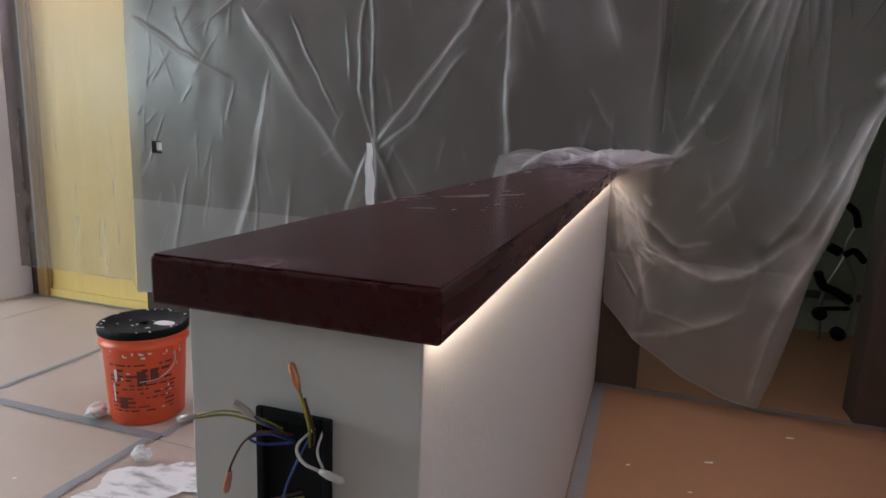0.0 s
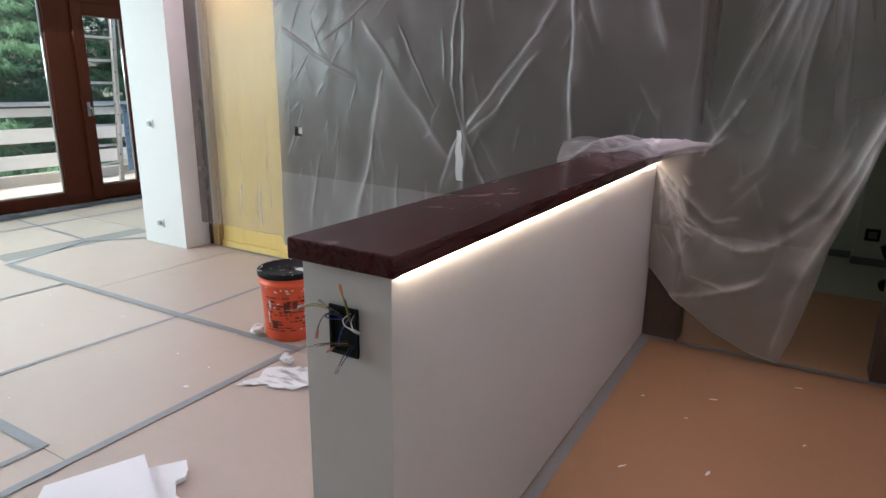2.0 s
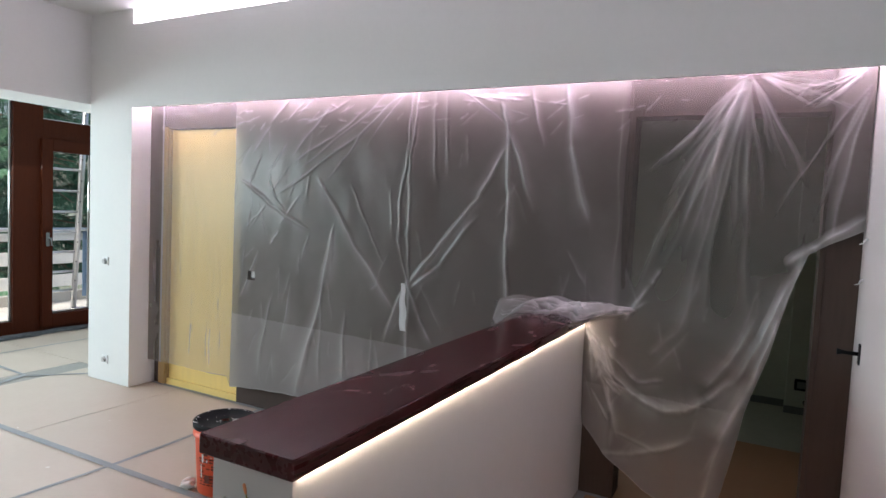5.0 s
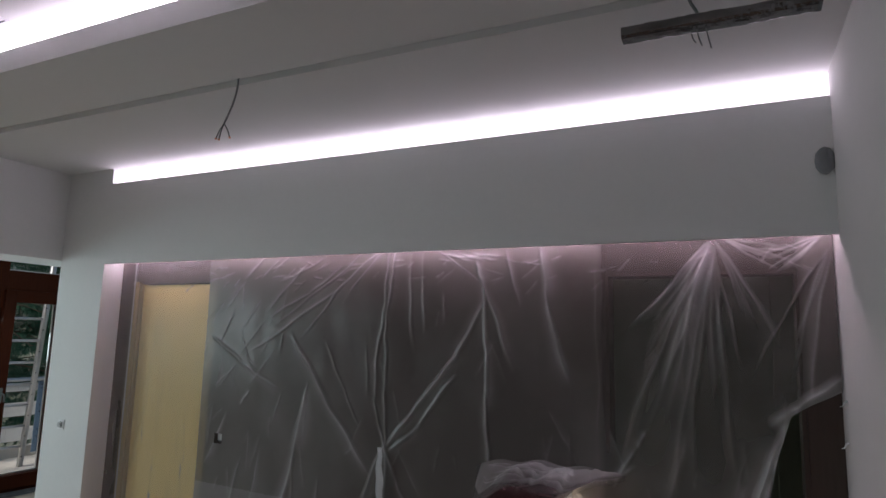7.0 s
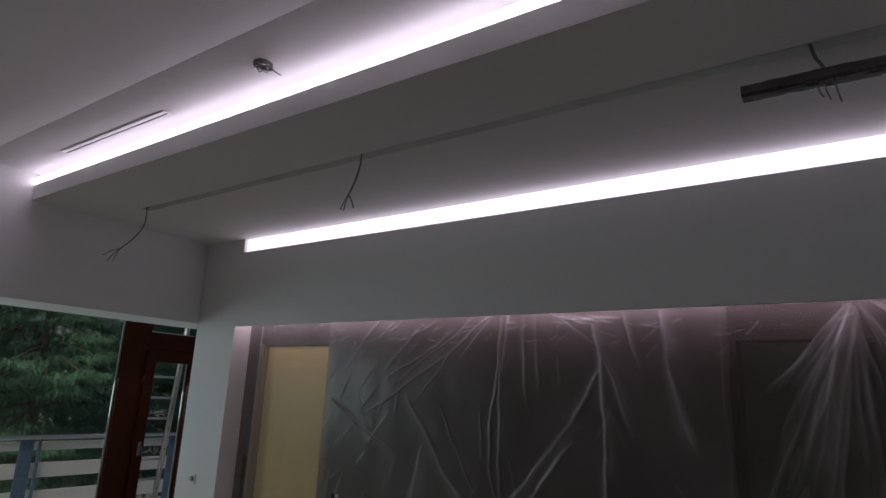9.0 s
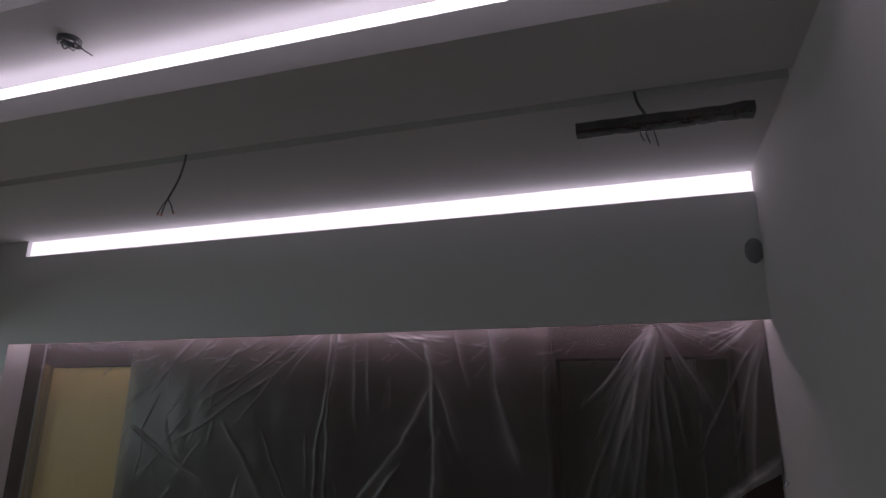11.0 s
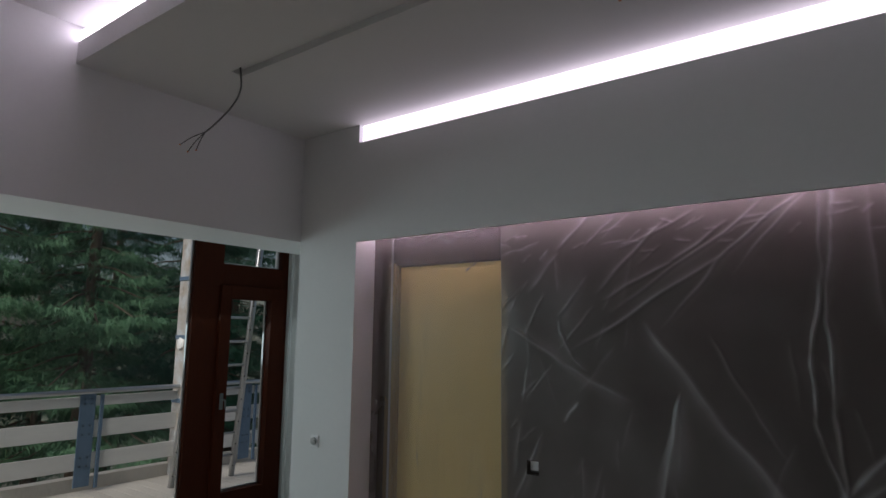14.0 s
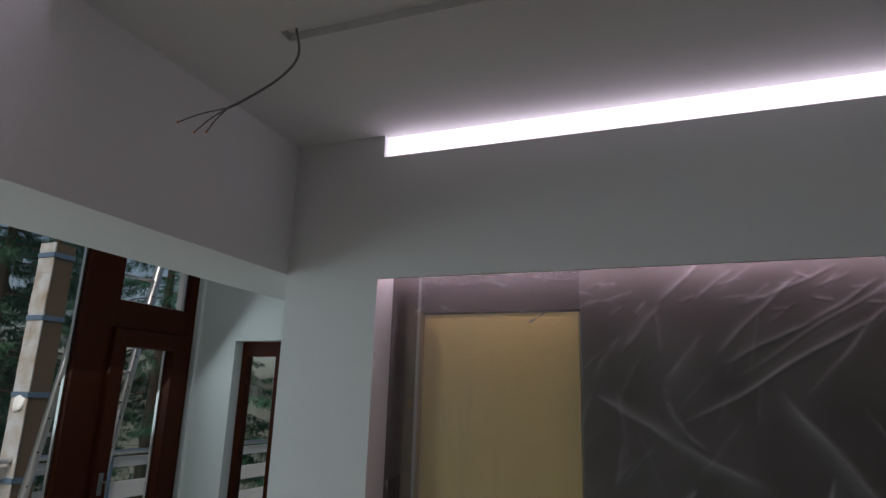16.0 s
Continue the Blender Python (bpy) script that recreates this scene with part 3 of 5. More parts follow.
crease([(-1.16, 1.06), (-1.14, 0.50)], 0.020, 0.012, 0.020, 0.18, 0.7)
crease([(-1.02, 2.24), (-0.99, 1.70)], 0.012, 0.010, 0.020, 0.09, 0.9)
crease([(-0.93, 2.24), (-0.92, 1.80)], 0.012, 0.010, 0.020, 0.07, 0.9)
crease([(-0.83, 2.26), (-0.58, 2.09)], 0.012, 0.008, 0.010, 0.30)
# the fold that hangs from a torn corner, and its neighbours
crease([(-0.58, 2.18), (-0.54, 2.06), (-0.51, 1.70), (-0.505, 1.39), (-0.49, 1.04)], 0.034, 0.014, 0.022, 0.34, 0.5)
crease([(-0.53, 2.03), (-0.36, 1.60)], 0.020, 0.010, 0.024, 0.16, 0.8)
crease([(-0.39, 2.23), (-0.32, 1.95)], 0.014, 0.014, 0.010, 0.22, 0.6)
crease([(-0.19, 2.25), (-0.16, 1.98), (-0.05, 1.54)], 0.022, 0.010, 0.040, 0.20, 0.9)
crease([(0.12, 2.10), (0.11, 1.30)], 0.006, 0.006, 0.006, 0.12)
for k in range(7):
    crease([(-0.78 + 0.03 * k, 2.235 - 0.008 * (k % 3)), (-0.66 + 0.04 * k, 2.215 - 0.02 * (k % 2))], 0.012, 0.010, 0.012, 0.26)


def fan(at, a0, a1, n, r0, r1, amp, w, white, seed, soft=0.4):
    """Folds that spread from a taped point. Angles in degrees from straight down, to the right."""
    r = random.Random(seed)
    for k in range(n):
        a = radians(a0 + (a1 - a0) * (k + r.uniform(0.2, 0.8)) / n)
        ln = r.uniform(r0, r1)
        s = r.uniform(0.0, 0.04)
        u = (math.sin(a), -math.cos(a))
        ridge(X, Z, D, L, (at[0] + s * u[0], at[1] + s * u[1]), (at[0] + ln * u[0], at[1] + ln * u[1]), amp * r.uniform(0.5, 1.2), w * 0.5, w * r.uniform(0.8, 1.6), white * r.uniform(0.5, 1.2), soft)


# the sheet over the doorway, pinned at one point of the header
fan((0.70, 2.28), -44, -18, 6, 0.45, 0.85, 0.022, 0.018, 0.36, 5)
fan((0.70, 2.28), -30, -14, 4, 0.9, 1.4, 0.026, 0.034, 0.20, 15, 0.9)
fan((0.70, 2.28), -12, 10, 6, 0.5, 1.5, 0.022, 0.028, 0.12, 6, 0.9)
fan((0.70, 2.28), 16, 30, 3, 0.4, 0.7, 0.018, 0.014, 0.30, 7)
fan((0.70, 2.28), 55, 80, 4, 0.2, 0.4, 0.014, 0.012, 0.24, 27)
fan((1.20, 2.22), -32, -6, 4, 0.4, 0.8, 0.016, 0.016, 0.30, 8)
fan((1.17, 2.26), -75, -40, 5, 0.15, 0.4, 0.012, 0.012, 0.24, 18)
# crinkles close under the header
rc = random.Random(31)
for k in range(70):
    cx, cz = rc.uniform(-3.45, 1.15), rc.uniform(2.07, 2.23)
    ang = rc.uniform(-0.5, 0.9)
    ln = rc.uniform(0.05, 0.16)
    ridge(X, Z, D, L, (cx, cz), (cx - ln * math.cos(ang), cz - ln * math.sin(ang)), 0.008, 0.005, 0.010, rc.uniform(0.05, 0.20), 0.6)
# faint creases all over
for k in range(110):
    cx, cz = rc.uniform(-2.65, 1.0), 2.1 - 1.8 * rc.random()
    ang = rc.gauss(0.25 if cx < -1.2 else -0.1, 0.35)
    ln = rc.uniform(0.08, 0.34)
    ridge(X, Z, D, L, (cx, cz), (cx - ln * math.sin(ang), cz - ln * math.cos(ang)), rc.uniform(0.004, 0.010), rc.uniform(0.005, 0.012), rc.uniform(0.008, 0.022), rc.uniform(0.02, 0.08), 0.8)
# long faint vertical drapes on the thin sheet before the door
for k in range(14):
    cx, cz = rc.uniform(-3.45, -2.74), rc.uniform(0.5, 1.9)
    ridge(X, Z, D, L, (cx, cz), (cx + rc.uniform(-0.05, 0.05), cz - rc.uniform(0.2, 0.6)), 0.0015, 0.010, 0.020, rc.uniform(0.03, 0.09), 1.0)
# the pouch that sags before the doorway, held at the cap and at the side wall
crease([(-0.01, 0.93), (0.07, 0.79), (0.17, 0.70), (0.29, 0.62), (0.41, 0.58), (0.52, 0.60), (0.61, 0.66), (0.75, 0.81), (0.83, 0.99), (0.95, 1.31)], 0.045, 0.030, 0.034, 0.22, 0.9)
crease([(0.00, 0.95), (0.16, 0.80), (0.28, 0.70), (0.40, 0.73)], 0.026, 0.016, 0.020, 0.16, 0.8)
crease([(0.62, 0.74), (0.72, 0.90), (0.80, 1.08)], 0.030, 0.030, 0.030, 0.16, 0.9)
crease([(0.00, 0.91), (0.10, 0.66), (0.19, 0.40)], 0.030, 0.012, 0.026, 0.24, 0.7)
crease([(0.01, 0.88), (0.04, 0.66)], 0.020, 0.010, 0.018, 0.22, 0.8)
crease([(0.03, 0.86), (0.11, 0.82), (0.17, 0.70)], 0.020, 0.012, 0.018, 0.20, 0.8)
crease([(0.09, 0.27), (0.28, 0.31), (0.51, 0.43)], 0.026, 0.020, 0.024, 0.14, 0.9)
crease([(0.20, 0.40), (0.40, 0.36), (0.56, 0.46)], 0.020, 0.014, 0.020, 0.08, 0.9)
crease([(0.20, 1.03), (0.32, 1.22), (0.36, 1.30)], 0.020, 0.014, 0.014, 0.24, 0.7)
crease([(0.05, 1.02), (0.20, 1.05), (0.30, 1.12)], 0.018, 0.016, 0.014, 0.22, 0.7)
crease([(0.34, 0.86), (0.47, 1.00), (0.55, 1.30)], 0.020, 0.030, 0.040, 0.08, 1.0)
crease([(0.70, 0.50), (0.80, 0.78), (0.92, 1.16), (1.02, 1.44)], 0.060, 0.044, 0.040, 0.34, 0.9)
crease([(0.92, 1.38), (1.05, 1.48), (1.21, 1.60)], 0.050, 0.036, 0.036, 0.42, 0.9)
crease([(0.62, 0.10), (0.70, 0.50)], 0.030, 0.024, 0.030, 0.14, 0.9)
# crumpled knot beside the end of the wooden cap; added whiteness paints the strip's glow
knot = np.clip(1 - np.hypot((X - 0.05) / 0.12, (Z - 0.80) / 0.20), 0, 1)
L += 0.22 * knot
for k in range(16):
    cx, cz, g = rc.uniform(0.0, 0.13), rc.uniform(0.62, 0.94), rc.gauss(-1.2, 0.5)
    ln = rc.uniform(0.06, 0.2)
    ridge(X, Z, D, L, (cx, cz), (cx + ln * math.cos(g), cz + ln * math.sin(g)), 0.03, 0.007, 0.014, rc.uniform(0.12, 0.3), 0.8)
L += 0.10 * np.clip(1 - (Z - zb[None, :]) / 0.012, 0, 1)
Y = np.clip(2.925 + D, 2.62, 2.985)
Y = np.where(Z > 2.24, np.maximum(Y, 2.86), Y)
# the sheet on the wall, the one on the yellow door and the thin loose one at the doorway
on_door = X < -2.69
dens = np.where(on_door, np.where(X < -3.48, 0.6, 0.27), 0.84) - 0.36 * np.clip((X - 0.12) / 0.04, 0, 1) + 0.36 * np.clip((X - 1.05) / 0.04, 0, 1)
L = np.where(on_door & (X > -3.5), L + 0.34, L)
dens = np.clip(dens + 0.75 * (L - np.where(on_door & (X > -3.5), 0.42, 0.08)), 0.10, 0.90)
# the square cut out round the wall switch
dens[(np.abs(X + 2.506) < 0.034) & (np.abs(Z - 1.004) < 0.034)] = 0.0
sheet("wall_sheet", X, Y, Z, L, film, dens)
# the slack end bunched on the wooden cap
NU, NV = 260, 130
U = np.repeat(np.linspace(-0.56, 0.27, NU)[None, :], NV, 0)
V = np.repeat(np.linspace(0, 1, NV)[:, None], NU, 1)
lens = np.clip(1 - ((U + 0.145) / 0.41) ** 2, 0, 1) ** 0.6
reach = (0.40 + 0.05 * np.sin(U * 15 + 1) + 0.04 * np.sin(U * 37) + 0.02 * np.sin(U * 83)) * lens
# LB: whiteness of the bunch, its folds' highlights painted in by ridge
DB, LB = np.zeros_like(U), np.full_like(U, 0.22)
rb = random.Random(17)
for k in range(22):
    v0 = rb.uniform(0.02, 0.36)
    u0 = rb.uniform(-0.52, -0.05)
    ridge(U, V * 0.44, DB, LB, (u0, v0), (u0 + rb.uniform(0.25, 0.5), v0 + rb.uniform(-0.08, 0.12)), rb.uniform(0.015, 0.04), 0.02, rb.uniform(0.03, 0.05), rb.uniform(0.08, 0.22), 0.8)
for k in range(9):
    ridge(U, V * 0.44, DB, LB, (rb.uniform(-0.2, 0.06), rb.uniform(0.2, 0.38)), (rb.uniform(0.14, 0.40), rb.uniform(0.02, 0.18)), rb.uniform(0.015, 0.035), 0.014, 0.035, rb.uniform(0.08, 0.22), 0.8)
for k in range(46):
    u0, v0, g = rb.uniform(-0.5, 0.2), rb.uniform(0.02, 0.42), rb.gauss(0.2, 0.5)
    ln = rb.uniform(0.06, 0.2)
    ridge(U, V * 0.44, DB, LB, (u0, v0), (u0 + ln * math.cos(g), v0 + ln * math.sin(g)), rb.uniform(0.010, 0.026), 0.006, rb.uniform(0.008, 0.018), rb.uniform(0.06, 0.2), 0.8)
reach = reach * (1 - 0.75 * np.clip((U - 0.0) / 0.26, 0, 1))
BY = 2.92 - reach * V ** 1.1
BZ = 1.034 + 0.06 * lens * (1 - V) ** 1.3 - DB * lens * (0.3 + np.sin(np.pi * V)) * 0.85 + 0.045 * np.clip((U - 0.03) / 0.26, 0, 1) ** 1.5 + 0.010 * np.sin(U * 26 + V * 5) * lens
BZ = np.where(V > 0.97, np.where((U > -0.27) & (U < 0.0), 1.026, BZ - 0.02), BZ)
BZ -= 0.10 * np.clip((-0.29 - U) / 0.15, 0, 1) * V
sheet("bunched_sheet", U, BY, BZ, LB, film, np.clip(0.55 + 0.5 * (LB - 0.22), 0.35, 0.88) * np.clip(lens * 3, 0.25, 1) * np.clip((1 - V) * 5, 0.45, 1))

# ---- loose things on the floor ----
def pail(name, at, r0, r1, h, m_body, m_lid, label):
    """A tapered plastic pail with a ribbed collar, a snap lid and a wire handle."""
    b = thing(name, (*at, 0), label, "bucket")
    x, y = at
    bm = bmesh.new()
    c = h * 0.80
    rc = r0 + (r1 - r0) * 0.85
    lathe(bm, [(r0 - 0.006, 0.0), (r0, 0.006), (rc, c), (rc + 0.010, c + 0.004), (rc + 0.011, c + 0.018), (rc + 0.002, c + 0.022), (rc + 0.003, c + 0.045),
               (rc + 0.012, c + 0.048), (rc + 0.012, c + 0.056), (r1, c + 0.058), (r1, h - 0.012)], 48, (x, y, 0))
    part("body", bm, m_body, b)
    bm = bmesh.new()
    lathe(bm, [(r1 + 0.002, h - 0.032), (r1 + 0.010, h - 0.03), (r1 + 0.011, h - 0.004), (r1 + 0.006, h), (r1 - 0.006, h - 0.001), (r1 - 0.014, h - 0.010), (0.02, h - 0.012)], 48, (x, y, 0))
    part("lid", bm, m_lid, b)
    return b


BX, BY0 = -1.676, 1.944
bucket = pail("paint_bucket", (BX, BY0), 0.135, 0.153, 0.380, M_ORANGE, M_BLACK, "orange plastic bucket with black lid and plaster splashes")
rnd = random.Random(4)


def on_bucket(bm, a, z, da, dz, lift=0.0015):
    """A patch that follows the round side of the bucket; a in degrees."""
    n = max(1, int(da / 5))
    rr = lambda q: 0.135 + (0.1503 - 0.135) * q / 0.304 + lift
    row = []
    for k in range(n + 1):
        g = radians(a + da * k / n)
        row.append([bm.verts.new((BX + rr(q) * math.cos(g), BY0 + rr(q) * math.sin(g), q)) for q in (z, z + dz)])
    for p, q in zip(row, row[1:]):
        bm.faces.new((p[0], q[0], q[1], p[1]))


bm = bmesh.new()
for k, (z, dz) in enumerate([(0.245, 0.006), (0.222, 0.010), (0.20, 0.008), (0.185, 0.008), (0.165, 0.006), (0.15, 0.006), (0.132, 0.008), (0.112, 0.006), (0.095, 0.008), (0.078, 0.005), (0.062, 0.006)]):
    a = -100
    while a < -10:
        da = rnd.choice((5, 8, 12, 16))
        if rnd.random() < 0.72:
            on_bucket(bm, a, z, da, dz)
        a += da + 3
for a, z, da, dz in [(-58, 0.17, 12, 0.055), (-40, 0.19, 10, 0.04), (-86, 0.075, 12, 0.045)]:
    on_bucket(bm, a, z, da, dz, 0.002)
tagged(part("printed_label", bm, M_GREYPR, bucket, "dark printed lines on the bucket"), kind="stuff")
bm = bmesh.new()
for _ in range(34):
    a, z = rnd.uniform(-150, 10), rnd.choice((rnd.uniform(0.05, 0.28), rnd.uniform(0.27, 0.30)))
    on_bucket(bm, a, z, rnd.choice((2, 3, 5)), rnd.uniform(0.003, 0.012), 0.0026)
on_bucket(bm, -96, 0.10, 3, 0.075, 0.0026)
on_bucket(bm, -92, 0.19, 5, 0.04, 0.0026)
tagged(part("plaster_splash", bm, M_SMEAR, bucket, "white plaster drips"), kind="stuff")
bm = bmesh.new()
for _ in range(46):
    a, q = rnd.uniform(0, 6.28), rnd.choice((rnd.uniform(0.142, 0.16), rnd.uniform(0.02, 0.12)))
    bmesh.ops.create_icosphere(bm, subdivisions=1, radius=rnd.uniform(0.002, 0.006), matrix=pose(BX + q * math.cos(a), BY0 + q * math.sin(a), 0.379 if q > 0.124 else 0.368) @ Matrix.Diagonal((1.4, 1, 0.35, 1)))
bmesh.ops.create_icosphere(bm, subdivisions=2, radius=0.036, matrix=pose(BX + 0.075, BY0 + 0.03, 0.368) @ Matrix.Diagonal((1.3, 0.8, 0.16, 1)))
tagged(part("plaster_blob", bm, M_SMEAR, bucket, "dried plaster on the lid"), kind="stuff")
bm = bmesh.new()
tube(bm, curve([(BX + 0.152, BY0 - 0.01, 0.30), (BX + 0.165, BY0 - 0.03, 0.24), (BX + 0.15, BY0 - 0.09, 0.20), (BX + 0.10, BY0 - 0.135, 0.19)], 5), 0.0022, 6)
part("wire_handle", bm, M_STEEL, bucket)
box_ = boxes((BX + 0.145, BX + 0.16, BY0 - 0.02, BY0 + 0.01, 0.285, 0.315), bevel=0.003)
part("handle_lug", box_, M_ORANGE, bucket)

pail_w = pail("white_bucket", (-3.005, 0.344), 0.138, 0.152, 0.32, M_WHITEPL, M_WHITEPL, "white plastic bucket with closed lid")
bm = boxes((-2.865, -2.85, 0.38, 0.43, 0.24, 0.28), bevel=0.004)
tube(bm, curve([(-2.852, 0.40, 0.26), (-2.835, 0.36, 0.20), (-2.86, 0.28, 0.17)], 5), 0.003, 6)
part("handle_lug", bm, M_WHITEPL, pail_w)


def slab(name, outline, z, th, mat, label, category, tilt=(0, 0)):
    """A flat piece of board with the given outline; tilt lifts it along x and y."""
    bm = bmesh.new()
    cx, cy = sum(p[0] for p in outline) / len(outline), sum(p[1] for p in outline) / len(outline)
    up = lambda p: z + tilt[0] * (p[0] - cx) + tilt[1] * (p[1] - cy)
    f = bm.faces.new([bm.verts.new((*p, up(p))) for p in outline])
    r = bmesh.ops.extrude_face_region(bm, geom=[f])
    bmesh.ops.translate(bm, vec=(0, 0, th), verts=[q for q in r["geom"] if isinstance(q, bmesh.types.BMVert)])
    return tagged(part(name, bm, mat), label, category)


# offcuts of insulation board, one on the other
slab("board_offcut", [(-1.210, 0.725), (-1.125, 0.850), (-1.070, 0.815), (-1.045, 0.785), (-1.050, 0.750), (-0.990, 0.705), (-0.955, 0.700), (-0.870, 0.610), (-0.750, 0.545), (-0.830, 0.385), (-1.020, 0.335), (-1.220, 0.485)],
     0.0, 0.016, M_FOAM, "white board offcut with a ragged edge on the floor", "board offcut")
slab("board_offcut", [(-1.367, 0.487), (-1.252, 0.772), (-0.677, 0.487), (-0.782, 0.297), (-0.800, 0.300), (-0.785, 0.268), (-0.925, 0.108), (-1.162, 0.302)],
     0.019, 0.018, M_FOAM, "white board offcut lying on another offcut", "board offcut")


def lump(at, r, seed, label):
    bm = bmesh.new()
    bmesh.ops.create_icosphere(bm, subdivisions=3, radius=r)
    q = Vector((seed * 3.1, seed * 1.7, seed))
    for p in bm.verts:
        p.co *= 0.85 + 0.5 * noise.noise(p.co / r * 1.6 + q) + 0.2 * noise.noise(p.co / r * 5 + q)
        p.co.z *= 0.75
    z0 = min(p.co.z for p in bm.verts)
    bmesh.ops.translate(bm, vec=(at[0], at[1], -z0), verts=bm.verts)
    return tagged(part("plaster_lump", bm, M_SMEAR), label, "plaster lump", "crumpled lumps on the floor")


lump((-1.81, 1.825), 0.040, 1, "crumpled white lump of plaster on the floor")
lump((-1.405, 1.635), 0.036, 2, "crumpled white lump of plaster on the floor")


def spill(name, at, rx, ry, turn, seed, label):
    """A thin splash with an uneven outline."""
    bm = bmesh.new()
    n = 110
    out = []
    for k in range(n):
        a = 2 * math.pi * k / n
        s = 0.8 + 0.35 * noise.noise((math.cos(a) * 1.6 + seed, math.sin(a) * 1.6, seed)) + 0.2 * noise.noise((math.cos(a) * 5, math.sin(a) * 5, seed)) + 0.05 * noise.noise((math.cos(a) * 14, math.sin(a) * 14, seed))
        x, y = rx * s * math.cos(a), ry * s * math.sin(a)
        c, d = math.cos(radians(turn)), math.sin(radians(turn))
        out.append(bm.verts.new((at[0] + c * x - d * y, at[1] + d * x + c * y, 0.0045)))
    mid = bm.verts.new((*at, 0.0065))
    for p, q in zip(out, out[1:] + out[:1]):
        bm.faces.new((p, q, mid)).smooth = True
    return tagged(part(name, bm, M_SPILL if rx > 0.1 else M_SMEAR), label, "plaster spill")


spill("plaster_spill", (-1.31, 1.535), 0.235, 0.135, 52, 6.4, "dried white plaster spill on the boards")
spill("plaster_spill", (-1.05, 1.62), 0.16, 0.05, 30, 5.1, "dried white plaster spill on the boards")
spill("plaster_spill", (-1.62, 1.22), 0.018, 0.012, 0, 7.7, "small white plaster splash on the boards")
for k in range(9):
    spill("plaster_spill", (rnd.uniform(0.15, 0.8), rnd.uniform(1.2, 2.8)), rnd.uniform(0.008, 0.025), rnd.uniform(0.004, 0.008), rnd.uniform(0, 90), k + 0.5, "small white plaster splash on the brown boards")

# ---- junction box with loose wires in the end of the partition ----
jb = thing("junction_box", (-0.138, 0.585, 0.835), "black open junction box with loose coloured wires", "junction box")
bm = bmesh.new()
box(bm, -0.174, -0.102, 0.580, 0.5846, 0.782, 0.888, 0.002)
part("box", bm, M_BLACK, jb)
bm = boxes((-0.176, -0.168, 0.574, 0.580, 0.780, 0.890), (-0.108, -0.100, 0.574, 0.580, 0.780, 0.890), (-0.168, -0.108, 0.574, 0.580, 0.880, 0.890), (-0.168, -0.108, 0.574, 0.580, 0.780, 0.790), bevel=0.0015)
part("rim", bm, M_BLACK, jb)


def wire(pts, mat, tip=None, r=0.0016):
    bm = bmesh.new()
    c = curve(pts, 6)
    tube(bm, c, r * 0.72, 6)
    w = part("wire", bm, mat, jb)
    if tip:
        d = (c[-1] - c[-3]).normalized()
        bm = bmesh.new()
        tube(bm, [c[-1] - d * 0.002, c[-1] + d * 0.006, c[-1] + d * 0.018, c[-1] + d * 0.021], [0.0022, 0.0034, 0.0034, 0.0014], 6)
        part("connector", bm, tip, w)


wire([(-0.122, 0.578, 0.860), (-0.107, 0.552, 0.893), (-0.111, 0.548, 0.918), (-0.115, 0.548, 0.930)], M_YELW, M_COPPER, 0.0019)
wire([(-0.118, 0.578, 0.862), (-0.104, 0.554, 0.890), (-0.110, 0.550, 0.920)], M_BROWNW)
wire([(-0.150, 0.578, 0.872), (-0.160, 0.555, 0.891), (-0.190, 0.550, 0.894), (-0.222, 0.550, 0.883)], M_YELW, M_CLEAR)
wire([(-0.148, 0.578, 0.868), (-0.160, 0.556, 0.886), (-0.190, 0.552, 0.889), (-0.222, 0.551, 0.880)], M_YELW)
wire([(-0.145, 0.578, 0.866), (-0.152, 0.558, 0.884), (-0.163, 0.552, 0.894)], M_BLUEW, M_CLEAR)
wire([(-0.140, 0.578, 0.868), (-0.154, 0.553, 0.880), (-0.171, 0.550, 0.868), (-0.183, 0.549, 0.846), (-0.186, 0.549, 0.836)], M_BROWNW, M_CONN)
wire([(-0.138, 0.578, 0.862), (-0.150, 0.558, 0.876), (-0.166, 0.552, 0.872), (-0.158, 0.560, 0.864), (-0.135, 0.572, 0.864)], M_BLUEW)
wire([(-0.120, 0.576, 0.872), (-0.126, 0.560, 0.850), (-0.134, 0.556, 0.825), (-0.138, 0.562, 0.806)], M_BLUEW)
wire([(-0.116, 0.576, 0.880), (-0.121, 0.556, 0.872), (-0.112, 0.550, 0.862), (-0.094, 0.550, 0.857)], M_WHITEW, M_WHITEW, 0.002)
wire([(-0.108, 0.576, 0.878), (-0.104, 0.560, 0.868), (-0.094, 0.553, 0.857)], M_WHITEW)
wire([(-0.130, 0.578, 0.814), (-0.156, 0.555, 0.812), (-0.180, 0.550, 0.806), (-0.198, 0.550, 0.799)], M_BROWNW, M_CLEAR)
wire([(-0.128, 0.578, 0.809), (-0.152, 0.556, 0.810), (-0.172, 0.552, 0.805)], M_YELW, M_CLEAR)
wire([(-0.122, 0.578, 0.806), (-0.140, 0.560, 0.808), (-0.150, 0.556, 0.802)], M_BROWNW, M_CONN)
wire([(-0.118, 0.578, 0.806), (-0.122, 0.553, 0.788), (-0.132, 0.550, 0.766)], M_BROWNW, M_CLEAR)
wire([(-0.112, 0.578, 0.804), (-0.114, 0.555, 0.790), (-0.127, 0.551, 0.768)], M_BLUEW)
bm = bmesh.new()
bmesh.ops.create_icosphere(bm, subdivisions=2, radius=0.02, matrix=pose(-0.185, 0.5845, 0.36, 0, 8, 0) @ Matrix.Diagonal((0.45, 0.15, 1.4, 1)))
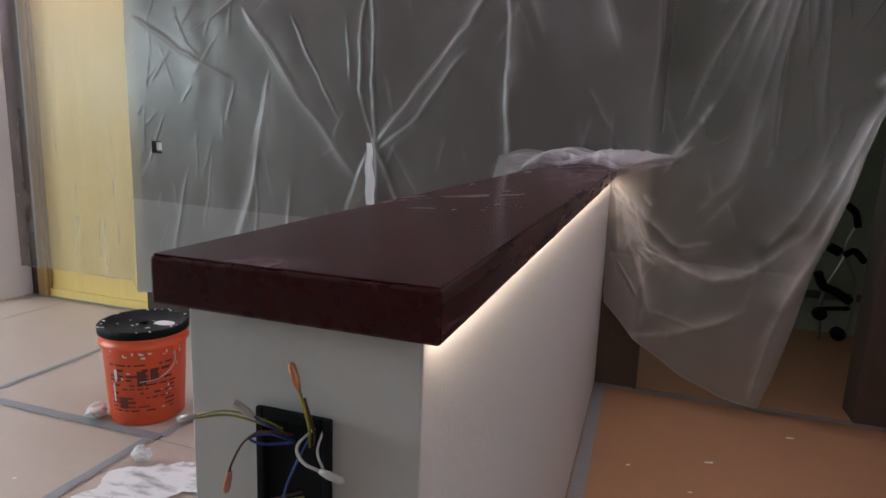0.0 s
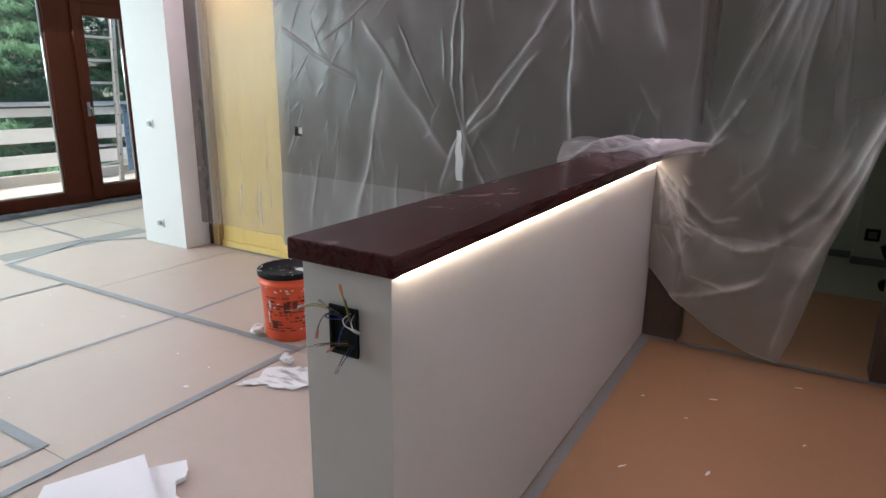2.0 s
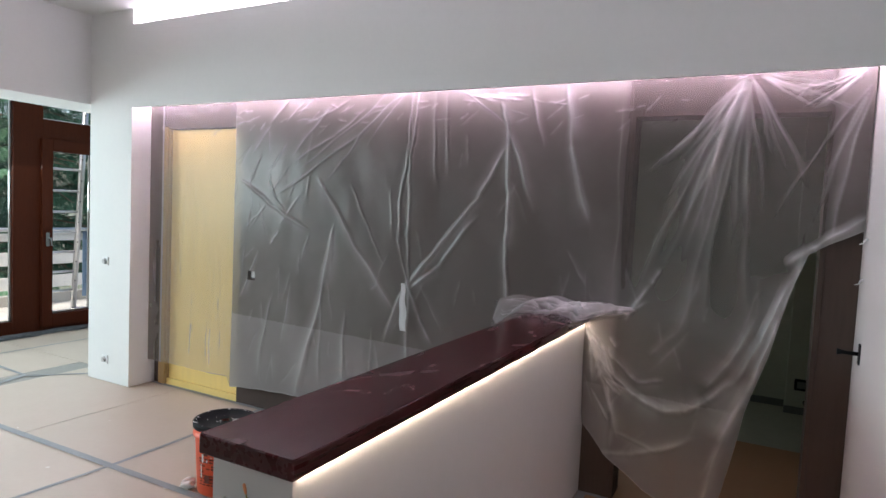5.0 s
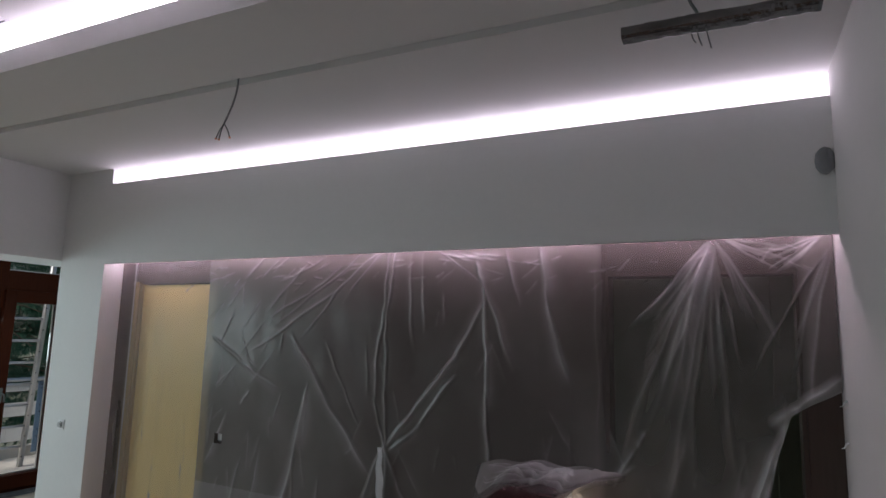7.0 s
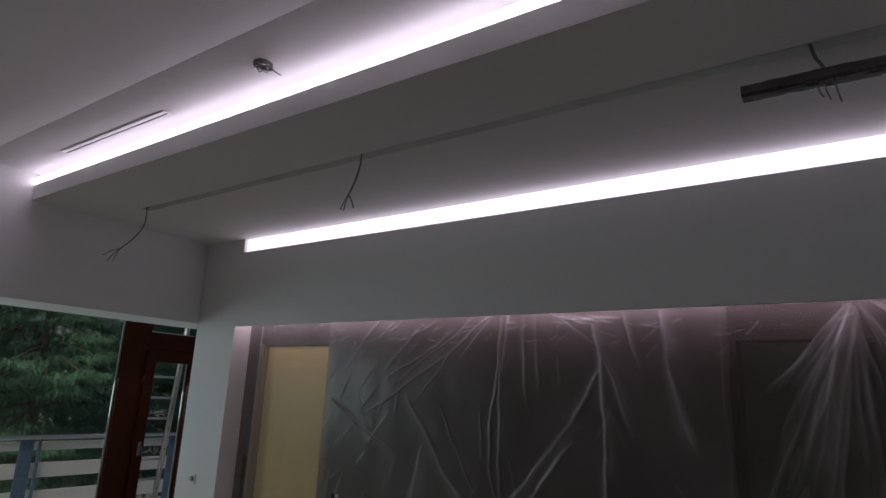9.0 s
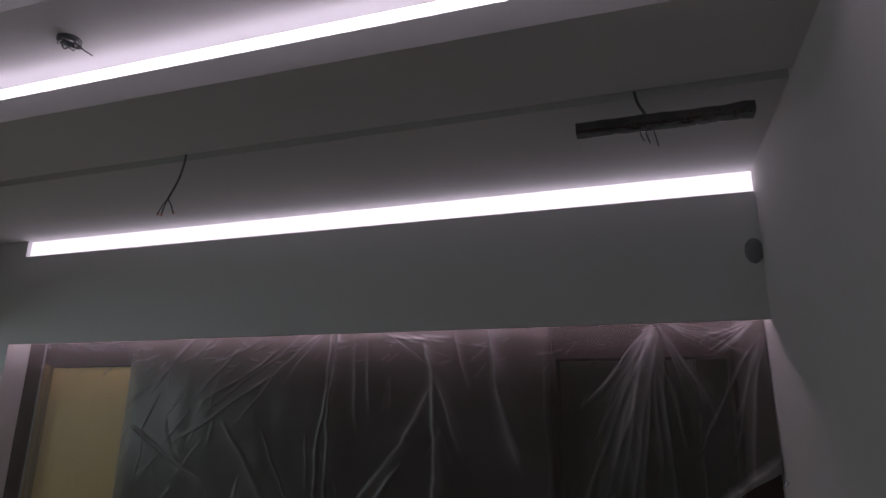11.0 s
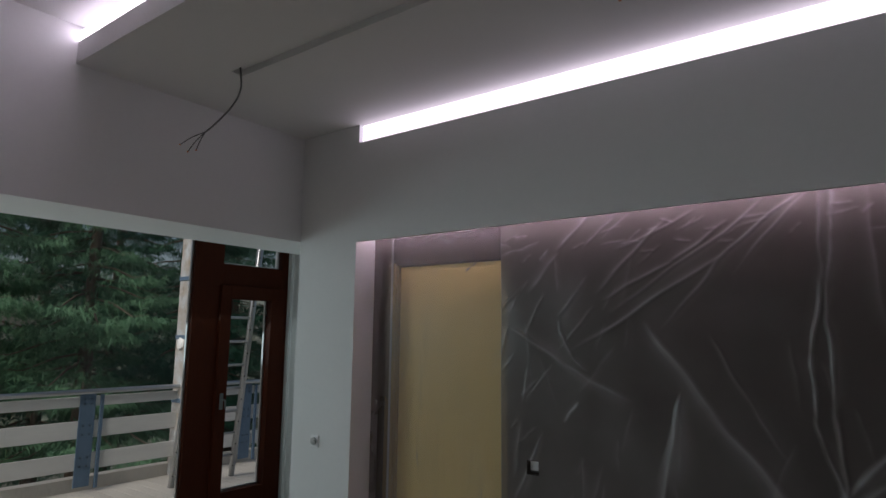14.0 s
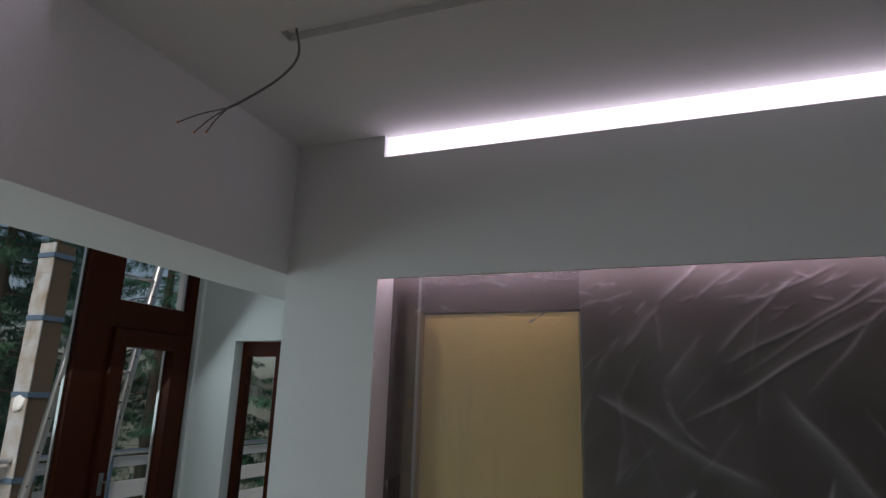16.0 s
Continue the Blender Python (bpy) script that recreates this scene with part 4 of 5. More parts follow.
tagged(part("plaster_drip", bm, M_WHITE), "small paint run on the partition end", "paint run")


# ---- switches and sockets ----
def socket(x, y, z, label, s=0.036):
    k = thing("socket", (x, y, z), label, "socket")
    bm = boxes((x - s, x + s, y - 0.008, y, z - s, z + s), bevel=0.003)
    part("plate", bm, M_WHITEPL, k)
    bm = bmesh.new()
    tube(bm, [(x, y - 0.022, z), (x, y - 0.006, z)], [0.021, 0.024], 20)
    part("insert", bm, M_STEEL, k)
    bm = bmesh.new()
    tube(bm, curve([(x + 0.01, y - 0.02, z + 0.005), (x + 0.03, y - 0.035, z + 0.01), (x + 0.045, y - 0.03, z - 0.005)], 4), 0.003, 6)
    part("wire", bm, M_CABLE, k)


bk = thing("socket", (1.165, 5.42, 0.25), "small dark wall socket in the next room", "socket")
part("plate", boxes((1.115, 1.215, 5.406, 5.42, 0.20, 0.295), bevel=0.003), M_BLACK, bk)
part("insert", boxes((1.135, 1.195, 5.400, 5.406, 0.22, 0.275), bevel=0.002), M_CABLE, bk)
socket(-3.955, FRONT, 1.0, "open wall socket with wires on the white pier")
socket(-3.95, FRONT, 0.185, "open wall socket near the floor on the white pier")
sw = thing("light_switch", (-2.506, 3.0, 1.0), "small square wall switch behind the sheeting", "switch")
part("plate", boxes((-2.535, -2.477, 2.962, 2.98, 0.975, 1.033), bevel=0.003), M_CABLE, sw)
part("rocker", boxes((-2.533, -2.487, 2.954, 2.962, 0.985, 1.030), bevel=0.002), M_WHITEPL, sw)
part("box", boxes((-2.53, -2.482, 2.98, 3.0, 0.98, 1.028)), M_CABLE, sw)
tp = bmesh.new()
rows = []
for k in range(13):
    z = 1.08 - 0.30 * k / 12
    w = 0.012 + 0.012 * min(1, k / 5)
    cx = -1.165 + 0.012 * k / 12 + 0.004 * math.sin(k * 1.1)
    rows.append([tp.verts.new((cx + s * w, 2.872 + 0.004 * math.sin(k * 0.8 + s), z)) for s in (-1, 0, 1)])
for p, q in zip(rows, rows[1:]):
    for s in (0, 1):
        tp.faces.new((p[s], p[s + 1], q[s + 1], q[s])).smooth = True
bmesh.ops.solidify(tp, geom=tp.faces[:], thickness=0.0015)
tagged(part("white_tape", tp, M_WHITEPL), "strip of white tape holding the gathered sheeting", "tape")

# handle and clips on the side wall
kn = thing("wall_bracket", (RIGHT, 2.80, 1.0), "dark metal bracket with a knob on the white wall", "bracket")
part("plate", boxes((RIGHT - 0.006, RIGHT, 2.76, 2.80, 0.965, 1.055), bevel=0.002), M_BLACK, kn)
bm = bmesh.new()
tube(bm, [(RIGHT - 0.005, 2.785, 1.01), (RIGHT - 0.06, 2.785, 1.012), (RIGHT - 0.085, 2.785, 1.012)], [0.009, 0.008, 0.014], 10)
part("knob", bm, M_BLACK, kn)
for z, y in ((1.49, 2.83), (1.31, 2.86)):
    bm = bmesh.new()
    tube(bm, curve([(RIGHT - 0.002, y, z + 0.02), (RIGHT - 0.014, y, z + 0.012), (RIGHT - 0.02, y - 0.01, z), (RIGHT - 0.034, y - 0.02, z - 0.004)], 5), [0.006, 0.006, 0.005, 0.005, 0.005, 0.004, 0.004, 0.004, 0.004, 0.003, 0.003, 0.003, 0.003, 0.002, 0.002, 0.002], 6)
    tagged(part("tape_scrap", bm, M_WHITEPL), "torn curl of white tape on the wall", "tape scrap")
bm = bmesh.new()
bmesh.ops.create_icosphere(bm, subdivisions=2, radius=0.055, matrix=pose(1.18, FRONT - 0.004, 2.575) @ Matrix.Diagonal((0.8, 0.35, 1.2, 1)))
tagged(part("cable_bundle", bm, M_TAPE), "dusty cable outlet near the header corner", "cable outlet")

# ---- on the ceiling ----
def dangling(at, pts, ends, label):
    w = thing("hanging_cable", at, label, "cable")
    bm = bmesh.new()
    c = curve([at] + pts, 7)
    tube(bm, c, 0.0048, 8)
    part("cable", bm, M_CABLE, w)
    for e in ends:
        bm = bmesh.new()
        tube(bm, curve([pts[-1], (Vector(pts[-1]) * 0.45 + Vector(e) * 0.55 + Vector((0, 0, 0.008))), e], 5), 0.003, 6)
        k = part("core", bm, M_CABLE, w)
        bm = bmesh.new()
        bmesh.ops.create_icosphere(bm, subdivisions=1, radius=0.006, matrix=pose(*e))
        part("tip", bm, M_COPPER, k)
    return w


dangling((-3.556, 1.80, 3.02), [(-3.525, 1.79, 2.88), (-3.60, 1.79, 2.80), (-3.75, 1.79, 2.735), (-3.82, 1.79, 2.715)],
         [(-4.06, 1.79, 2.69), (-3.96, 1.78, 2.63), (-3.93, 1.81, 2.64)], "grey cable hanging from the ceiling channel with bare ends")
dangling((-1.44, 1.81, 3.02), [(-1.445, 1.81, 2.95), (-1.465, 1.81, 2.88), (-1.50, 1.81, 2.81), (-1.515, 1.81, 2.785)],
         [(-1.532, 1.80, 2.70), (-1.575, 1.82, 2.715), (-1.49, 1.83, 2.715)], "grey cable hanging from the ceiling with bare ends")
fx = thing("wrapped_fixture", (0.76, 1.85, 2.88), "long light fixture wrapped in crumpled dark foil on a cable", "light fixture")
bm = bmesh.new()
n = 60
rings = []
for k in range(n + 1):
    x = 0.44 + 0.645 * k / n
    ring = []
    for j in range(16):
        a = 2 * math.pi * j / 16
        cy, cz = math.copysign(abs(math.cos(a)) ** 0.5, math.cos(a)) * 0.040, math.copysign(abs(math.sin(a)) ** 0.5, math.sin(a)) * 0.023
        s = 1 + 0.16 * noise.noise((x * 16, cy * 40, cz * 40)) + 0.06 * noise.noise((x * 60, cy * 90, cz * 90))
        ring.append(bm.verts.new((x, 1.85 + cy * s, 2.885 + cz * s)))
    rings.append(ring)
for p, q in zip(rings, rings[1:]):
    for j in range(16):
        bm.faces.new((p[j], p[(j + 1) % 16], q[(j + 1) % 16], q[j]))
bm.faces.new(rings[0])
bm.faces.new(rings[-1])
part("foil_wrap", bm, M_FOIL, fx)
bm = bmesh.new()
tube(bm, curve([(0.67, 1.84, 3.02), (0.68, 1.845, 2.97), (0.70, 1.85, 2.93), (0.71, 1.85, 2.90)], 5), 0.006, 8)
part("cable", bm, M_CABLE, fx)
for dx, dz in ((0.0, -0.085), (0.03, -0.10), (-0.02, -0.07)):
    bm = bmesh.new()
    tube(bm, curve([(0.70 + dx, 1.85, 2.86), (0.705 + dx, 1.85, 2.83), (0.715 + dx, 1.86, 2.885 + dz)], 4), 0.0025, 6)
    part("wire_end", bm, M_CABLE, fx)
vt = thing("slot_vent", (-2.88, 1.16, 3.2), "slim white slot vent in the raised ceiling", "vent")
part("frame", boxes((-3.50, -2.33, 1.150, 1.158, 3.194, 3.2), (-3.50, -2.33, 1.186, 1.196, 3.194, 3.2), (-3.51, -3.50, 1.150, 1.196, 3.194, 3.2), (-2.33, -2.32, 1.150, 1.196, 3.194, 3.2)), M_WHITEPL, vt)
part("slot", boxes((-3.50, -2.33, 1.176, 1.186, 3.197, 3.2)), M_BLACK, vt)
part("blade", boxes((-3.50, -2.33, 1.158, 1.176, 3.195, 3.2)), M_WHITEPL, vt)
sb = thing("ceiling_outlet", (-1.44, 1.11, 3.2), "round ceiling outlet with crumpled wires", "outlet")
bm = bmesh.new()
tube(bm, [(-1.44, 1.11, 3.2), (-1.44, 1.11, 3.19)], 0.045, 24)
part("ring", bm, M_CABLE, sb)
for k in range(7):
    bm = bmesh.new()
    a = k * 0.9
    tube(bm, curve([(-1.44 + 0.02 * math.cos(a), 1.11 + 0.02 * math.sin(a), 3.195), (-1.44 + 0.04 * math.cos(a + 1), 1.11 + 0.04 * math.sin(a + 1), 3.175), (-1.44 + 0.03 * math.cos(a + 2.2), 1.11 + 0.03 * math.sin(a + 2.2), 3.19)], 4), 0.0035, 6)
    part("wire", bm, M_STEEL if k % 2 else M_CABLE, sb)
bm = bmesh.new()
tube(bm, curve([(-1.42, 1.12, 3.19), (-1.39, 1.14, 3.16), (-1.36, 1.155, 3.14)], 4), 0.003, 6)
part("wire_end", bm, M_CABLE, sb)

# ---- windows ----
WX0, WX1 = -6.26, -6.17
win = thing("window_1", (-6.2, 2.7, 0), "large red-brown wooden window with a glazed balcony door", "window", kind="structure")


def bar(name, parent, y0, y1, z0, z1, x0=WX0, x1=WX1, mat=None, bevel=0.004):
    return part(name, boxes((x0, x1, y0, y1, z0, z1), bevel=bevel), mat or M_WINFR, parent)


bar("jamb", win, 1.17, 1.25, 0, 2.80)
bar("mullion", win, 3.19, 3.49, 0, 2.80)
bar("jamb", win, 4.19, 4.27, 0, 2.80)
bar("bottom_rail", win, 1.25, 3.19, 0, 0.15)
bar("top_rail", win, 1.25, 3.19, 2.72, 2.80)
bar("transom", win, 3.49, 4.19, 2.10, 2.33)
bar("transom_head", win, 3.49, 4.19, 2.72, 2.80)
bar("threshold", win, 3.49, 4.19, 0, 0.05)
leaf = bar("door_leaf_stile", win, 3.46, 3.575, 0.052, 2.12, -6.24, -6.13)
bar("door_stile", leaf, 4.04, 4.20, 0.052, 2.12, -6.24, -6.13)
bar("door_rail", leaf, 3.575, 4.04, 0.052, 0.19, -6.24, -6.13)
bar("door_rail", leaf, 3.575, 4.04, 1.99, 2.12, -6.24, -6.13)
for y0, y1, z0, z1 in ((1.25, 3.19, 0.15, 2.72), (3.575, 4.04, 0.19, 1.99), (3.50, 4.17, 2.33, 2.72)):
    p = bar("pane", win, y0, y1, z0, z1, -6.222, -6.212, M_GLASS, 0)
    p.visible_shadow = False
    bar("glazing_bead", win, y1 - 0.016, y1 - 0.001, z0, z1, -6.235, -6.2105, M_STEEL, 0)
    bar("glazing_bead", win, y0 + 0.016, y1 - 0.016, z0 + 0.001, z0 + 0.012, -6.235, -6.2105, M_STEEL, 0)
bm = boxes((-6.128, -6.12, 3.50, 3.535, 0.95, 1.10), bevel=0.003)
tube(bm, curve([(-6.12, 3.518, 1.04), (-6.08, 3.518, 1.04), (-6.072, 3.524, 1.03), (-6.072, 3.53, 0.96)], 4), 0.008, 8)
part("handle", bm, M_CABLE, leaf)
win3 = thing("window_3", (-6.2, -1.0, 0), "large red-brown wooden window of the bay", "window", kind="structure")
for y0, y1, z0, z1 in ((-1.7, -1.62, 0, 2.6), (0.67, 0.75, 0, 2.6), (-1.62, 0.67, 0, 0.12), (-1.62, 0.67, 2.52, 2.6)):
    bar("frame", win3, y0, y1, z0, z1)
bar("pane", win3, -1.62, 0.67, 0.12, 2.52, -6.222, -6.212, M_GLASS, 0).visible_shadow = False
win2 = thing("window_2", (-5.3, 4.4, 0), "narrow dark wooden window in the bay end wall", "window", kind="structure")
for r in ((-5.74, -5.68, 0, 2.10), (-5.40, -5.22, 0, 2.10), (-4.98, -4.9, 0, 2.10), (-5.68, -5.40, 0, 0.2), (-5.68, -5.40, 1.98, 2.10), (-5.22, -4.98, 0, 0.2), (-5.22, -4.98, 1.98, 2.10)):
    part("frame", boxes((r[0], r[1], 4.40, 4.47, r[2], r[3]), bevel=0.003), M_WINFR, win2)
for x0, x1 in ((-5.68, -5.40), (-5.22, -4.98)):
    p = part("pane", boxes((x0, x1, 4.43, 4.44, 0.2, 1.98)), M_GLASS, win2)
    p.visible_shadow = False
    part("glazing_bead", boxes((x1 - 0.014, x1 - 0.001, 4.42, 4.4415, 0.2, 1.98)), M_STEEL, win2)
bm = boxes((-5.33, -5.30, 4.385, 4.40, 0.98, 1.10), bevel=0.003)
tube(bm, curve([(-5.315, 4.39, 1.05), (-5.315, 4.35, 1.05), (-5.31, 4.345, 1.04), (-5.22, 4.345, 1.03)], 4), 0.008, 8)
part("handle", bm, M_STEEL, win2)
# rumpled dark strip of sheeting along the window's foot
bm = bmesh.new()
rows = []
for k in range(121):
    y = 1.22 + 2.9 * k / 120
    w = 0.13 + 0.05 * noise.noise((y * 2.3, 0.4, 0.1)) + 0.03 * noise.noise((y * 9, 0.4, 0.1))
    rows.append([bm.verts.new((-6.118 + w * j / 8 * 1.1, y + 0.02 * noise.noise((y * 7, j, 0)), 0.004 + 0.034 * abs(noise.noise((y * 6.5, j * 0.55, 3.3))) * (1 if 0 < j < 8 else 0.3) + (0.02 if j == 0 else 0))) for j in range(9)])
for p, q in zip(rows, rows[1:]):
    for j in range(8):
        bm.faces.new((p[j], p[j + 1], q[j + 1], q[j]))
bmesh.ops.solidify(bm, geom=bm.faces[:], thickness=0.0015)
tagged(part("crumpled_sheeting", bm, M_DARKFILM), "crumpled dark grey sheeting along the foot of the window", "sheeting")

# ---- balcony ----
deck = solid("balcony_deck", boxes((-8.25, -6.42, -4, 10, -0.35, -0.062)), M_DECK, "pale balcony slab", "balcony")
plank = boxes((-8.24, -6.43, -0.068, 0.068, -0.062, -0.035), bevel=0.003)
pl = part("deck_board", plank, M_DECK, deck)
pl.location = (0, -3.9, 0)
for k in range(1, 99):
    c = pl.copy()
    c.location = (0, -3.9 + 0.1405 * k, 0)
    scene.collection.objects.link(c)
solid("balcony_kerb", boxes((-8.30, -8.16, -4, 10, -0.035, 0.10)), M_DECK, "pale kerb at the balcony edge", "kerb")
rail = thing("balcony_railing", (-8.07, 2, -0.05), "balcony railing with steel handrail, grey boards and blue-grey posts", "railing")
bm = bmesh.new()
tube(bm, [(-8.02, -4, 1.02), (-8.02, 10, 1.02)], 0.027, 12)
part("handrail", bm, M_STEEL, rail)
for z0, z1 in ((0.86, 0.965), (0.53, 0.71), (0.20, 0.375)):
    part("board", boxes((-8.085, -8.055, -4, 3.10, z0, z1), bevel=0.003), M_RAILB, rail)
    part("board", boxes((-8.085, -8.055, 3.115, 10, z0, z1), bevel=0.003), M_RAILB, rail)
for y in (-0.9, 1.12, 3.10, 5.10, 7.1):
    q = part("post", boxes((-8.05, -8.035, y - 0.01, y + 0.15, 0.03, 0.99), bevel=0.002), M_BLUEST, rail)
    part("stay", boxes((-8.055, -8.03, y + 0.20, y + 0.235, 0.0, 0.98), bevel=0.002), M_BLUEST, q)
    for z in (0.24, 0.33, 0.57, 0.66, 0.89, 0.94):
        for dy in (0.035, 0.105):
            bm = bmesh.new()
            tube(bm, [(-8.035, y + dy, z), (-8.027, y + dy, z)], 0.009, 8)
            part("bolt", bm, M_BLACK, q)
wp = thing("wrapped_post", (-8.05, 4.315, -0.04), "balcony post wrapped in carton and clear film", "post")
bm = bmesh.new()
for k in range(40):
    z = -0.035 + 3.1 * k / 40
    j = 0.006 * noise.noise((z * 3, 0.3, 0.2))
    box(bm, -8.16 + j, -7.96 + j, 4.215, 4.415, z, z + 3.1 / 40)
part("carton", bm, M_CARTON, wp)
bm = bmesh.new()
for k in range(31):
    z = -0.03 + 0.1 * k
    j = 0.008 * noise.noise((z * 4, 1.3, 0.7))
    box(bm, -8.17 + j, -7.955 + j, 4.198 - abs(j), 4.208, z, z + 0.099)
part("film_wrap", bm, M_WRAP, wp)
for z in (0.82, 1.58, 2.30, 2.92):
    part("tape_band", boxes((-8.176, -7.948, 4.186, 4.42, z, z + 0.05), bevel=0.003), M_BLUEST, wp, "blue-grey tape band")
bm = bmesh.new()
bmesh.ops.create_icosphere(bm, subdivisions=3, radius=0.07, matrix=pose(-8.06, 4.20, 1.53) @ Matrix.Diagonal((1.1, 0.5, 1.0, 1)))
for p in bm.verts:
    p.co += Vector((0.3, 0.5, 1.0)) * 0.05 * noise.noise(p.co * 14)
part("film_bunch", bm, M_WHITEPL, wp, "bunched white film")
lad = thing("ladder", (-7.1, 4.2, -0.04), "aluminium ladder leaning on the balcony", "ladder")
FEET = (Vector((-7.55, 3.90, -0.035)), Vector((-7.55, 4.66, -0.035)))
TOPS = (Vector((-6.60, 3.63, 2.9)), Vector((-6.60, 4.24, 2.9)))
for p, q in zip(FEET, TOPS):
    bm = bmesh.new()
    tube(bm, [p, q], 0.036, 4)
    rail_ = part("rail", bm, M_ALU, lad)
    for k in range(1, 12):
        c = p.lerp(q, (k - 0.5) / 11)
        bm = bmesh.new()
        tube(bm, [c + Vector((0.02, -0.01, 0)), c + Vector((0.032, -0.016, 0))], 0.008, 8)
        part("rivet", bm, M_BLACK, rail_)
for k in range(1, 11):
    bm = bmesh.new()
    tube(bm, [FEET[0].lerp(TOPS[0], k / 11), FEET[1].lerp(TOPS[1], k / 11)], 0.016, 6)
    part("rung", bm, M_ALU, lad)
bm = boxes((-7.6, -7.45, 1.5, 2.6, -0.034, 0.0), (-7.4, -7.3, 1.7, 2.5, -0.034, -0.012))
tagged(part("spare_planks", bm, M_DECK), "loose pale planks lying on the balcony", "planks")

# ---- ground, parked cars and trees outside ----
G = -3.4
bm = bmesh.new()
bmesh.ops.create_grid(bm, x_segments=40, y_segments=40, size=1500)
bmesh.ops.translate(bm, vec=(0, 0, G), verts=bm.verts)
solid("ground", bm, M_GROUND, "gravelled yard with sparse grass", "ground")


def car(x, y, turn, mat, label):
    c = thing("car", (x, y, G), label, "car", "parked cars")
    m = pose(x, y, G, 0, 0, turn)
    prof = [(-2.1, 0.35), (-2.1, 0.80), (-1.95, 0.95), (-1.35, 1.0), (-0.75, 1.42), (0.75, 1.45), (1.35, 1.05), (2.05, 0.88), (2.15, 0.6), (2.15, 0.35)]

    def hull(pr, w, tuck):
        bm = bmesh.new()
        sides = [[bm.verts.new((px, s * (w - tuck * max(0, pz - 0.95)), pz)) for px, pz in pr] for s in (-1, 1)]
        bm.faces.new(sides[0])
        bm.faces.new(sides[1][::-1])
        for i in range(len(pr)):
            j = (i + 1) % len(pr)
            bm.faces.new((sides[0][i], sides[1][i], sides[1][j], sides[0][j]))
        bmesh.ops.bevel(bm, geom=bm.edges[:], offset=0.05, segments=2, affect="EDGES", profile=0.5)
        return bm

    bm = hull(prof, 0.86, 0.35)
    bmesh.ops.transform(bm, matrix=m, verts=bm.verts)
    part("body", bm, mat, c)
    bm = hull([(-1.22, 1.02), (-0.72, 1.37), (0.72, 1.40), (1.22, 1.06)], 0.875, 0.36)
    bmesh.ops.transform(bm, matrix=m, verts=bm.verts)
    part("side_glass", bm, M_CARGL, c)
    for wx in (-1.3, 1.35):
        for s in (-1, 1):
            bm = bmesh.new()
            tube(bm, [m @ Vector((wx, s * 0.70, 0.32)), m @ Vector((wx, s * 0.88, 0.32))], 0.32, 20)
            w = part("wheel", bm, M_TYRE, c)
            bm = bmesh.new()
            tube(bm, [m @ Vector((wx, s * 0.87, 0.32)), m @ Vector((wx, s * 0.895, 0.32))], 0.19, 14)
            part("rim", bm, M_STEEL, w)


car(-17.0, 7.6, 70, M_CARW, "white parked car in the yard")
car(-15.5, 5.4, 70, M_CARB, "blue parked car in the yard")
car(-19.5, 4.6, 80, M_CARW, "white parked car in the yard")
car(-16.0, 2.6, 75, M_CARR, "dark red parked car in the yard")
car(-17.5, 11.0, 70, M_CARW, "white parked car in the yard")


